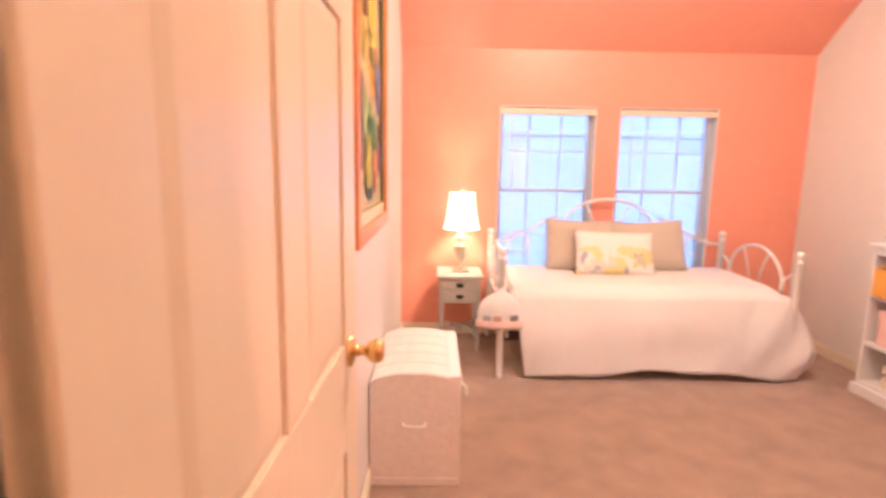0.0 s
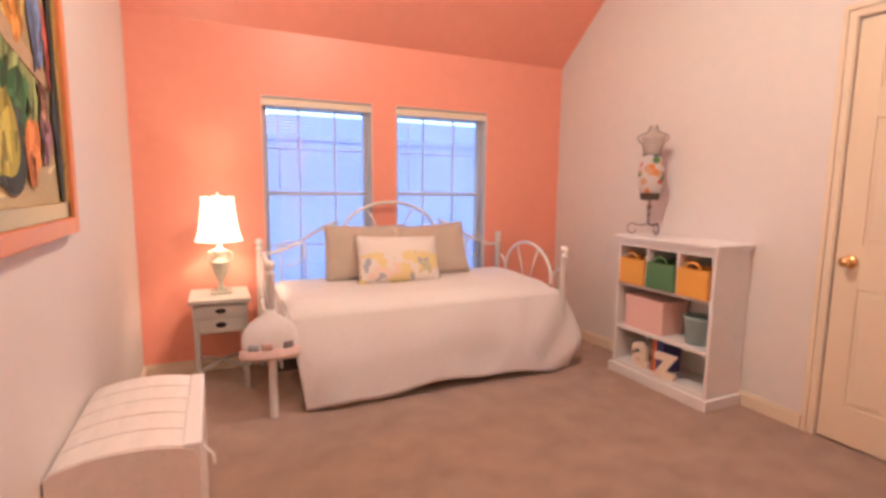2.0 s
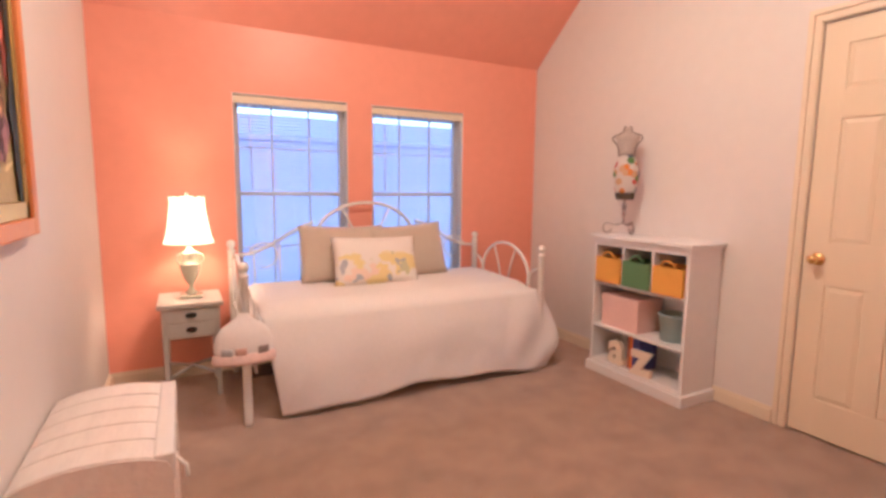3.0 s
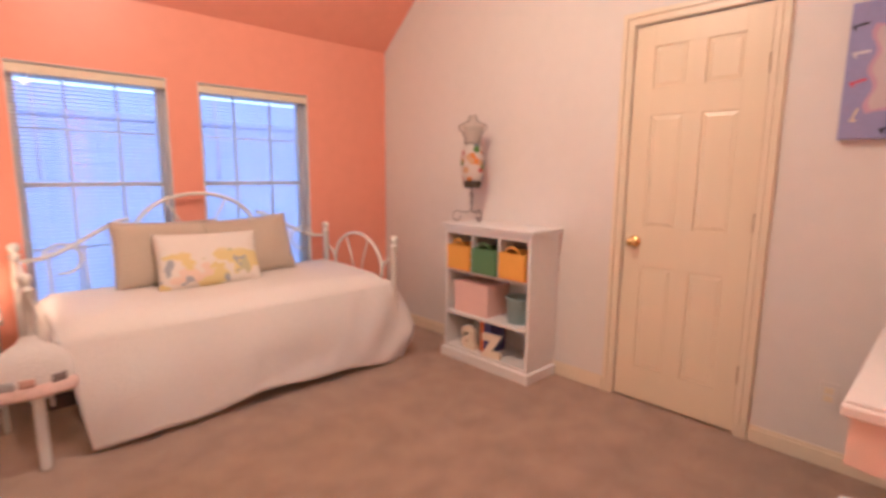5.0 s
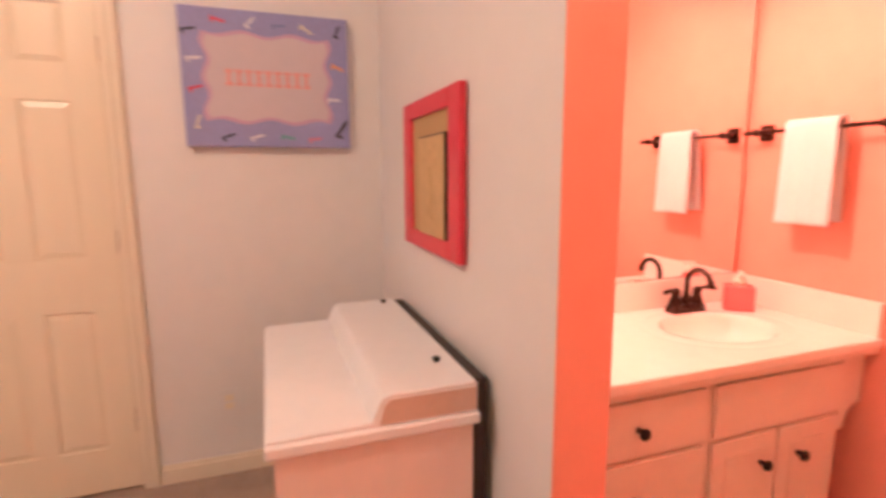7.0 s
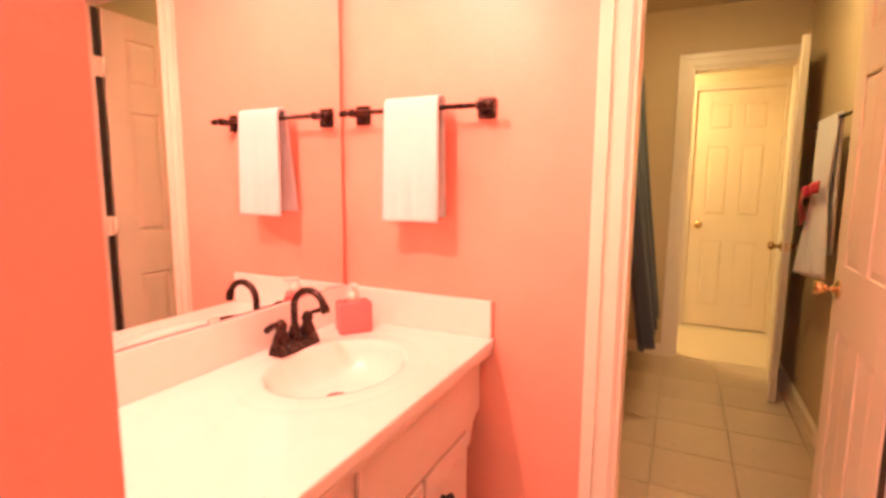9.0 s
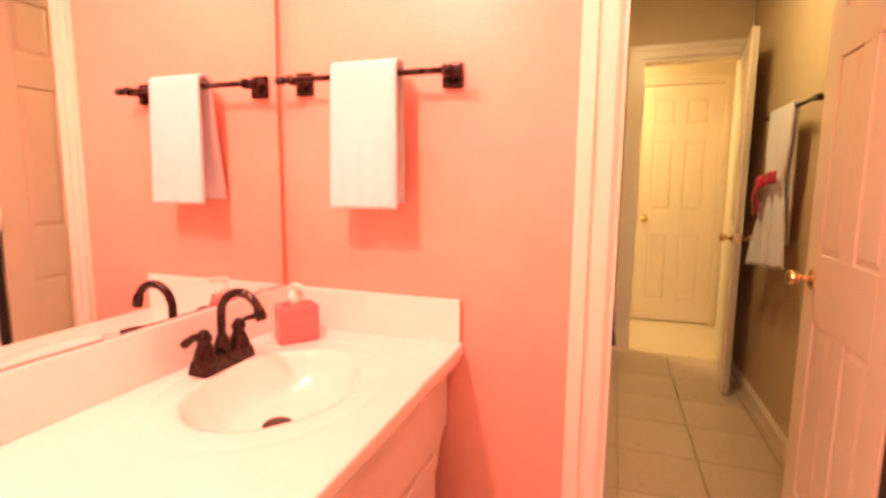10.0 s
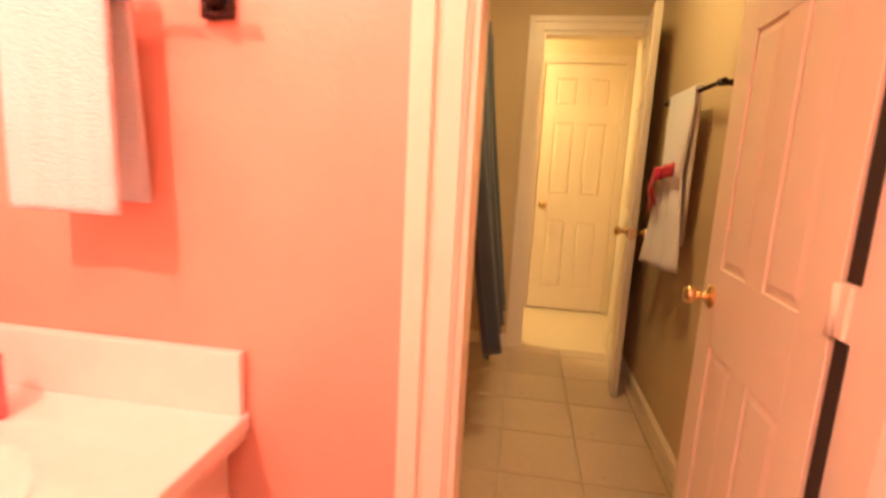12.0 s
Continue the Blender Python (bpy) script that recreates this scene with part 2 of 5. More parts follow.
def slab(poly, a0, a1, axis, bm=None, bev=0.0):
    """A flat polygon given in two coordinates, extruded along axis from a0 to a1."""
    def place(p, a):
        return {'x': (a, p[0], p[1]), 'y': (p[0], a, p[1]), 'z': (p[0], p[1], a)}[axis]
    n = len(poly)
    b = raw([place(p, a0) for p in poly] + [place(p, a1) for p in poly],
            [tuple(range(n)), tuple(range(n, 2 * n))] + [(i, (i + 1) % n, n + (i + 1) % n, n + i) for i in range(n)])
    if bev:
        bmesh.ops.bevel(b, geom=list(b.edges), offset=bev, segments=2, affect='EDGES')
    return join(bm, b)


def mesh_ob(name, bm, material):
    me = bpy.data.meshes.new(name)
    bm.to_mesh(me)
    bm.free()
    for m in (material if isinstance(material, (list, tuple)) else [material]):
        me.materials.append(m)
    return new(name, me)


def thing(name, place, label, category, group="", kind=""):
    o = new(name)
    o.empty_display_size = 0.1
    o.matrix_world = pose(*place) if not isinstance(place, Matrix) else place
    o["base"] = 1
    return tagged(o, label, category, group, kind)


def part(name, bm, material, parent, label=""):
    o = mesh_ob(name, bm, material)
    o.parent = parent
    inv = parent.matrix_basis.inverted()
    if parent.parent is None:
        o.matrix_parent_inverse = inv if parent.type == 'EMPTY' and "local" not in parent else Matrix()
    return tagged(o, label)


def solid(name, bm, material, label="", category="", group="", kind=""):
    return tagged(mesh_ob(name, bm, material), label, category, group, kind)


def arc(cx, cz, r, a0, a1, n=16, y=0.0, rz=None, axis='y'):
    out = []
    for i in range(n + 1):
        a = radians(a0 + (a1 - a0) * i / n)
        p, q = cx + r * math.cos(a), cz + (rz or r) * math.sin(a)
        out.append((p, y, q) if axis == 'y' else (y, p, q))
    return out


# ---- plan ----
XW, YS, YS2, XP = -3.215, -3.89, -4.015, -1.478
XM, YT, YT2 = -0.757, -5.195, -5.315
XA = -2.36
YE, YE2 = -3.76, -3.88
JL, JR = -1.655, -2.25
XB, YF, YF2, YH = -2.435, -7.757, -7.877, -8.74
SPRING, PITCH, CEIL = 2.26, 0.84, 3.02
YK = -(CEIL - SPRING) / PITCH
WIN = ((-2.453, -1.69), (-1.505, -0.729))
WTOP, WSILL = 1.84, 0.42

floor = solid("floor_bedroom", bx(XW - 0.12, 0.12, YT, 0.14, -0.12, 0.0), CARPET, "worn pinkish brown cut pile carpet", "floor", kind="structure")
b = None
xs = [XW - 0.12, WIN[0][0], WIN[0][1], WIN[1][0], WIN[1][1], 0.12]
for i in (0, 2, 4):
    b = bx(xs[i], xs[i + 1], 0.0, 0.14, 0, 2.5, bm=b)
for w in WIN:
    b = bx(w[0], w[1], 0.0, 0.14, 0, WSILL, bm=b)
    b = bx(w[0], w[1], 0.0, 0.14, WTOP, 2.5, bm=b)
solid("wall_north", b, CORAL, "coral painted window wall with two openings", "wall", kind="structure")
# east wall with the closet doorway
DL, DR, DH = -2.197, -2.836, 2.05
b = bx(0, 0.12, DL, 0.0, 0, 3.1)
b = bx(0, 0.12, YS2, DR, 0, 3.1, bm=b)
b = bx(0, 0.12, DR, DL, DH, 3.1, bm=b)
b = bx(0.1, 0.12, DR, DL, 0, DH, bm=b)
solid("wall_east", b, WHITE_WALL, "plain white painted bedroom wall", "wall", kind="structure")
b = bx(XW - 0.12, XW, YE2 - 2.0, 0.0, 0, 3.1)
solid("wall_west", b, WHITE_WALL, "plain white painted bedroom wall", "wall", kind="structure")
b = bx(XP + 0.006, 0, YS - 0.06, YS, 0, 3.1)
b = bx(XA, XP + 0.006, YS - 0.06, YS, 2.32, 3.1, bm=b)
solid("wall_south", b, WHITE_WALL, "white painted wall beside the vanity nook", "wall", kind="structure")
b = bx(XP, 0, YS2, YS - 0.06, 0, 3.1)
b = bx(XP, XP + 0.006, YS - 0.06, YS - 0.001, 0, 2.32, bm=b)
b = bx(XA, XP, YS2, YS - 0.06, 2.32, 3.1, bm=b)
solid("wall_nook_north", b, CORAL, "coral painted end of the nook wall", "wall", kind="structure")
b = bx(XM, -0.60, YT2, YS2, 0, 2.6)
solid("wall_nook_east", b, CORAL, "coral painted wall behind the mirror", "wall", kind="structure")
b = bx(JL + 0.018, XM, YT2, YT, 0, 2.6)
b = bx(XA - 0.1, JR - 0.018, YT2, YT, 0, 2.6, bm=b)
b = bx(JR - 0.018, JL + 0.018, YT2, YT, 2.07, 2.6, bm=b)
solid("wall_nook_south", b, CORAL, "coral painted wall with the bathroom doorway", "wall", kind="structure")
b = bx(XA - 0.1, XA, YT, YE, 0, 2.6)
b = bx(XA - 0.1, XA, YE, YS, 2.32, 3.1, bm=b)
solid("wall_nook_west", b, CORAL, "coral painted side wall of the nook", "wall", kind="structure")
b = bx(XW, XA - 0.1, YE2, YE, 2.08, 3.1)
b = bx(XA - 0.1, XA, YS, YE, 2.32, 3.1, bm=b)
solid("wall_entry", b, WHITE_WALL, "white painted wall over the entry doorway", "wall", kind="structure")
b = bx(XW, XA - 0.1, -5.8, -5.7, 0, 2.6)
solid("wall_landing", b, CREAM_WALL, "cream painted landing wall", "wall", kind="structure")
# bathroom and hall
b = bx(XB - 0.1, XB, YF2, YT2, 0, 2.6)
b = bx(XB - 0.2, XB - 0.1, YH - 0.12, YF2, 0, 2.6, bm=b)
solid("wall_bath_west", b, OLIVE, "beige painted bathroom wall", "wall", kind="structure")
OL, OR = -1.785, -2.395
b = bx(OL, -0.6, YF2, YF, 0, 2.6)
b = bx(XB - 0.1, OR, YF2, YF, 0, 2.6, bm=b)
b = bx(OR, OL, YF2, YF, 2.05, 2.6, bm=b)
solid("wall_bath_south", b, OLIVE, "beige painted wall with hall doorway", "wall", kind="structure")
solid("wall_bath_east", bx(-0.70, -0.60, YF, YT2, 0, 2.6), OLIVE, "beige painted bathroom wall", "wall", kind="structure")
b = bx(-1.84, -0.6, YH - 0.12, YH, 0, 2.6)
b = bx(XB - 0.1, -2.475, YH - 0.12, YH, 0, 2.6, bm=b)
b = bx(-2.475, -1.84, YH - 0.12, YH, 2.05, 2.6, bm=b)
b = bx(-2.475, -1.84, YH - 0.12, YH - 0.08, 0, 2.05, bm=b)
solid("wall_hall", b, CREAM_WALL, "cream yellow painted hall wall", "wall", kind="structure")
solid("wall_hall_east", bx(-0.70, -0.60, YH, YF2, 0, 2.6), CREAM_WALL, "cream yellow painted hall wall", "wall", kind="structure")
solid("floor_hall", bx(XB - 0.1, -0.6, YH - 0.12, YF - 0.02, -0.12, 0.0), HALL_FLOOR, "smooth cream hall floor beyond the doorway", "floor", kind="structure")
solid("floor_bath", bx(XB, -0.6, YF - 0.02, YT, -0.12, -0.012), GROUT, "beige tiled bathroom floor with dark joints", "floor", kind="structure")
solid("floor_landing", bx(XW - 0.12, XA, -5.8, YT, -0.12, 0.0), CARPET, "brown landing carpet", "floor", kind="structure")
# ceilings
solid("ceiling_slope", raw([(XW, 0.0, SPRING), (0, 0.0, SPRING), (0, YK, CEIL), (XW, YK, CEIL), (XW, 0.05, SPRING + 0.12), (0, 0.05, SPRING + 0.12), (0, YK, CEIL + 0.12), (XW, YK, CEIL + 0.12)],
      [(0, 1, 2, 3), (4, 5, 6, 7), (0, 1, 5, 4), (1, 2, 6, 5), (2, 3, 7, 6), (3, 0, 4, 7)]), CORAL, "coral painted sloping ceiling", "ceiling", kind="structure")
solid("ceiling_bedroom", bx(XW, 0, YE, YK, CEIL, CEIL + 0.1), WHITE_WALL, "white flat bedroom ceiling", "ceiling", kind="structure")
solid("ceiling_nook", bx(XA, XM, YT, YS2, 2.44, 2.54), WHITE_WALL, "white nook ceiling", "ceiling", kind="structure")
solid("ceiling_bath", bx(XB - 0.1, -0.7, YH, YT2, 2.44, 2.54), OLIVE, "beige bathroom ceiling", "ceiling", kind="structure")
solid("ceiling_landing", bx(XW, XA - 0.1, -5.7, YE2, 2.44, 2.54), WHITE_WALL, "white landing ceiling", "ceiling", kind="structure")


def board(name, b, label, material=None):
    return solid(name, b, material or TRIM, label, "trim", kind="structure")


def skirting(name, x0, x1, y0, y1, axis, side, h=0.085):
    """A baseboard with a stepped top against a wall."""
    if axis == 'x':
        b = bx(x0, x1, y0, y0 + side * 0.014, 0, h * 0.82, 0.002)
        b = bx(x0, x1, y0, y0 + side * 0.008, h * 0.82, h, 0.002, bm=b)
    else:
        b = bx(x0, x0 + side * 0.014, y0, y1, 0, h * 0.82, 0.002)
        b = bx(x0, x0 + side * 0.008, y0, y1, h * 0.82, h, 0.002, bm=b)
    return board(name, b, "cream painted baseboard along the wall")


skirting("baseboard_north", XW, 0, 0, 0, 'x', -1)
skirting("baseboard_east", 0, 0, DL + 0.07, 0, 'y', -1)
skirting("baseboard_east_2", 0, 0, YS, DR - 0.07, 'y', -1)
skirting("baseboard_west", XW, XW, YE + 0.02, 0, 'y', 1)
skirting("baseboard_south", XP, 0, YS, YS, 'x', 1)
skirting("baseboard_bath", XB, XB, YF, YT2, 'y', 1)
skirting("baseboard_bath_2", OL + 0.09, -0.7, YF, YF, 'x', 1)


def casing(name, along, x, y0, y1, h, side, w=0.068, label="cream painted door casing"):
    """Moulded casing round a doorway in a wall; along: 'y' (wall faces x) or 'x' (wall faces y)."""
    b = None
    steps = ((0.0, w, 0.009), (0.006, w * 0.42, 0.014), (w * 0.58, w - 0.006, 0.019))
    for a, c, t in steps:
        for lo, hi, z0, z1 in ((y0 - c, y0 - a, 0, h + c), (y1 + a, y1 + c, 0, h + c), (y0 - a, y1 + a, h + a, h + c)):
            if along == 'y':
                b = bx(x, x + side * t, lo, hi, z0, z1, 0.0015, bm=b)
            else:
                b = bx(lo, hi, x, x + side * t, z0, z1, 0.0015, bm=b)
    return board(name, b, label)


casing("door_trim_closet", 'y', 0, DR, DL, DH, -1)
casing("door_trim_bath", 'x', YT, JR - 0.012, JL + 0.012, 2.062, 1, w=0.085)
casing("door_trim_hall", 'x', YF, OR, OL, 2.05, 1, w=0.088)
casing("door_trim_far", 'x', YH, -2.475, -1.84, 2.05, 1, w=0.06)


def jamb(name, along, a0, a1, d0, d1, h):
    t = 0.018
    b = None
    for lo, hi, z0, z1 in ((a0 - t, a0, 0, h + t), (a1, a1 + t, 0, h + t), (a0, a1, h, h + t)):
        b = bx(d0, d1, lo, hi, z0, z1, bm=b) if along == 'y' else bx(lo, hi, d0, d1, z0, z1, bm=b)
    return board(name, b, "painted door jamb lining")


jamb("door_jamb_bath", 'x', JR, JL, YT2 - 0.003, YT + 0.003, 2.052)
jamb("door_jamb_hall", 'x', OR + 0.018, OL - 0.018, YF2 - 0.003, YF + 0.003, 2.03)
jamb("door_jamb_entry", 'x', XW + 0.021, XA - 0.121, YE2 - 0.003, YE + 0.003, 2.06)


# ---- doors ----
def knob(parent, at, axis, side, r=0.024):
    """A round knob on a rose: axis 'x' or 'y', pointing to side."""
    prof = [(0.001, 0.0), (0.033, 0.0), (0.033, 0.004), (0.024, 0.009), (0.011, 0.012), (0.010, 0.032), (r * 0.75, 0.038), (r, 0.050), (r, 0.058), (r * 0.8, 0.067), (0.001, 0.070)]
    b = lathe(prof, 20)
    m = Matrix.Rotation(radians(90 * side), 4, 'Y') if axis == 'x' else Matrix.Rotation(radians(-90 * side), 4, 'X')
    bmesh.ops.transform(b, matrix=Matrix.Translation(at) @ m, verts=b.verts)
    return part("door_knob", b, BRASS, parent, "polished brass door knob")


def panel_door(name, m, w, h, label, knob_z=0.90, hinges=(), gap=0.012, metal=None):
    """Six-panel door: local x along its width from the hinge edge, y its thickness, z up."""
    t = 0.035
    o = new(name)
    o.matrix_world = m
    o["local"] = 1
    tagged(o, label, "door", kind="structure")
    core = bx(0, w, -t / 2 + 0.007, t / 2 - 0.007, 0, h)
    st, mid = 0.105, 0.09
    rails = ((0, 0.19), (0.77, 0.985), (1.575, 1.71), (h - 0.11, h))
    pw = (w - 2 * st - mid) / 2
    part("door_leaf", core, DOOR, o)
    for x0, x1 in ((0, st), (w - st, w)):
        part("stile", bx(x0, x1, -t / 2, t / 2, 0, h, 0.001, 1), DOOR, o)
    for z0, z1 in rails:
        part("rail", bx(st, w - st, -t / 2, t / 2, z0, z1, 0.001, 1), DOOR, o)
    for (z0, z1), (z2, z3) in zip(rails, rails[1:]):
        part("mullion", bx(st + pw, st + pw + mid, -t / 2, t / 2, z1, z2, 0.001, 1), DOOR, o)
    for s in (-1, 1):
        for k in range(2):
            x0 = st + k * (pw + mid)
            for (z0, z1), (z2, z3) in zip(rails, rails[1:]):
                a, d = 0.004, 0.026
                ya, yb = s * (t / 2 - 0.0068), s * (t / 2 - 0.001)
                q = [(x0 + a, ya, z1 + a), (x0 + pw - a, ya, z1 + a), (x0 + pw - a, ya, z2 - a), (x0 + a, ya, z2 - a),
                     (x0 + d, yb, z1 + d), (x0 + pw - d, yb, z1 + d), (x0 + pw - d, yb, z2 - d), (x0 + d, yb, z2 - d)]
                part("panel", raw(q, [(4, 5, 6, 7), (0, 1, 5, 4), (1, 2, 6, 5), (2, 3, 7, 6), (3, 0, 4, 7)]), DOOR, o)
    for s in (-1, 1):
        knob(o, (w - 0.065, s * t / 2, knob_z), 'y', s)
    part("latch_plate", bx(w - 0.001, w + 0.002, -0.012, 0.012, knob_z - 0.03, knob_z + 0.03), BRASS, o, "brass latch plate")
    for z, s in hinges:
        hb = tube([(-0.004, s * (t / 2 + 0.004), z), (-0.004, s * (t / 2 + 0.004), z + 0.09)], 0.007, 8)
        hb = bx(-gap, 0.004, -0.004, s * (t / 2 + 0.001), z, z + 0.09, 0.001, 1, bm=hb)
        part("hinge", hb, metal or DOOR, o, "dull brass hinge" if metal else "painted steel hinge")
    return o


def at_door(x, y, ang, z=0.012):
    return Matrix.Translation((x, y, z)) @ Matrix.Rotation(radians(ang), 4, 'Z')


panel_door("door_closet", at_door(0.022, DR + 0.004, 90), DL - DR - 0.008, 2.03, "closed cream six-panel closet door with brass knob", hinges=((0.25, 1), (1.0, 1), (1.72, 1)), metal=HINGE)
panel_door("door_entry", at_door(-3.158, YE + 0.03, 87.8), 0.77, 2.03, "open cream six-panel entry door against the wall", knob_z=0.962, hinges=((0.25, -1), (1.0, -1), (1.72, -1)))
panel_door("door_bath", at_door(JR - 0.012, YT2 - 0.016, -91.5), 0.606, 2.03, "open cream six-panel bathroom door with brass knob", gap=0.030, hinges=((0.25, 1), (0.98, 1), (1.72, 1)))
# Dark strip painted on the jamb as the shade inside the hinge gap.
gap_strip = None
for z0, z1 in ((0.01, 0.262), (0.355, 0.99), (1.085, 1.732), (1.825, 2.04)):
    gap_strip = bx(JR + 0.001, JR + 0.004, YT2 - 0.003, YT2 + 0.028, z0, z1, bm=gap_strip)
solid("door_gap_shade_bath", gap_strip, DARK, "dark strip painted as the shaded hinge gap of the doorway", "door frame", kind="structure")
panel_door("door_hall", at_door(OR + 0.006, YF + 0.03, 82.5), 0.60, 2.03, "open cream six-panel door from bathroom to hall")
panel_door("door_far", at_door(-2.472, YH - 0.02, 0), 0.628, 2.035, "closed cream six-panel door across the hall")

# ---- windows and blinds ----
def window(name, x0, x1):
    o = thing(name, (x0, 0.1, WSILL), "double-hung white window with small panes", "window", kind="structure")
    y0, y1 = 0.075, 0.13
    f = 0.04
    b = bx(x0, x0 + f, y0, y1, WSILL, WTOP, 0.003)
    b = bx(x1 - f, x1, y0, y1, WSILL, WTOP, 0.003, bm=b)
    b = bx(x0 + f, x1 - f, y0, y1, WTOP - f, WTOP, 0.003, bm=b)
    b = bx(x0 + f, x1 - f, y0, y1, WSILL, WSILL + f, 0.003, bm=b)
    part("window_frame", b, VINYL, o)
    zm = 1.19
    part("meeting_rail", bx(x0 + f, x1 - f, y0 - 0.004, y1 - 0.01, zm - 0.013, zm + 0.013, 0.003), VINYL, o)
    for k in (1, 2):
        xm = x0 + (x1 - x0) * k / 3
        part("muntin", bx(xm - 0.0055, xm + 0.0055, y0 + 0.012, y0 + 0.032, WSILL + f, WTOP - f, 0.002), VINYL, o)
    for zc in (0.82, 1.50):
        part("muntin", bx(x0 + f, x1 - f, y0 + 0.014, y0 + 0.03, zc - 0.0055, zc + 0.0055, 0.002), VINYL, o)
    for za, zb in ((WSILL + f, zm - 0.02), (zm + 0.02, WTOP - f)):
        p = part("pane", bx(x0 + f, x1 - f, y0 + 0.034, y0 + 0.038, za, zb), GLASS, o, "clear window glass")
        p.visible_shadow = False
    for xa, xb in ((x0, x0 + 0.006), (x1 - 0.006, x1)):
        part("reveal", bx(xa, xb, 0.002, y0, WSILL, WTOP - 0.006), VINYL, o, "white painted reveal")
    part("reveal", bx(x0, x1, 0.002, y0, WTOP - 0.006, WTOP), VINYL, o, "white painted reveal")
    part("window_sill", bx(x0 + 0.001, x1 - 0.001, -0.012, y0, WSILL - 0.02, WSILL + 0.004, 0.004), TRIM, o, "cream sill board")


def blind(x0, x1):
    o = thing("window_blind", (x0, 0.04, WTOP), "lowered white slatted blind with tilted open slats", "blind", "blinds in the windows")
    part("valance", bx(x0 + 0.004, x1 - 0.004, 0.006, 0.06, WTOP - 0.062, WTOP - 0.014, 0.004), TRIM, o, "cream valance")
    n = 60
    pitch = 0.0215
    me = None
    for i in range(n):
        z = WTOP - 0.085 - i * pitch
        if me is None:
            def sl(u, v):
                d = (v - 0.5) * 0.017
                return (x0 + 0.01 + (x1 - x0 - 0.02) * u, d, -d * 0.06 + 0.002 * (1 - (2 * v - 1) ** 2))
            me = part("slat", sheet(sl, 1, 4, 0.0007), SLAT, o)
            s = me
        else:
            s = new("slat", me.data)
            s.parent, s.matrix_parent_inverse = o, o.matrix_basis.inverted()
        s.location = (0, 0.036, z)
    for fr in (0.16, 0.5, 0.84):
        xc = x0 + (x1 - x0) * fr
        part("ladder_cord", tube([(xc, 0.012, WTOP - 0.06), (xc, 0.012, WTOP - 0.09 - n * pitch)], 0.0012, 6), SLAT, o)
    part("bottom_rail", bx(x0 + 0.01, x1 - 0.01, 0.016, 0.056, WTOP - 0.10 - n * pitch, WTOP - 0.085 - n * pitch, 0.003), SLAT, o)
    part("tilt_wand", tube([(x0 + 0.1, 0.008, WTOP - 0.06), (x0 + 0.105, 0.004, WTOP - 0.62)], 0.003, 6), CLEARCAP, o)


for i, w in enumerate(WIN):
    window("window_%d" % (i + 1), *w)
    blind(*w)

# ---- outside ----
solid("ground", bx(-60, 60, 0.2, 80, -0.62, -0.5), GRASS, "shaded lawn between the houses", "ground", kind="structure")
nb = thing("neighbour_house", (-2, 5.0, -0.5), "neighbour house with siding and shingle roof tinted daylight blue", "house")
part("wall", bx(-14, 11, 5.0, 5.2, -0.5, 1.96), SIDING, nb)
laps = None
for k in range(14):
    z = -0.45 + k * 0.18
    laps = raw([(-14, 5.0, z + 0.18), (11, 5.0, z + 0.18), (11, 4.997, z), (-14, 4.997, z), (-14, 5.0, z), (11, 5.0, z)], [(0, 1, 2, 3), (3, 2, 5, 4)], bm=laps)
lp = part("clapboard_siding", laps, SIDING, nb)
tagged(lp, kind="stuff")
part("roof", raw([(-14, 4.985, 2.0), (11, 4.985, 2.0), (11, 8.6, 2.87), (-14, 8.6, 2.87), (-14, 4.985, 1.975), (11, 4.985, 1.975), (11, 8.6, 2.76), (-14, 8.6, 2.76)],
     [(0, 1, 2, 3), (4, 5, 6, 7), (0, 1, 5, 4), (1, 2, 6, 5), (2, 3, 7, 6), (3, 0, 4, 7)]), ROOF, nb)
solid("backdrop", bx(-120, 120, 70, 70.1, -1, 60), HAZE, "bright hazy sky beyond the roofs", "sky", kind="structure")
solid("eave", bx(XW - 0.3, 0.3, 0.16, 0.62, 1.838, 2.0, 0.004), VINYL, "white boxed eave above the windows", "eave", kind="structure")


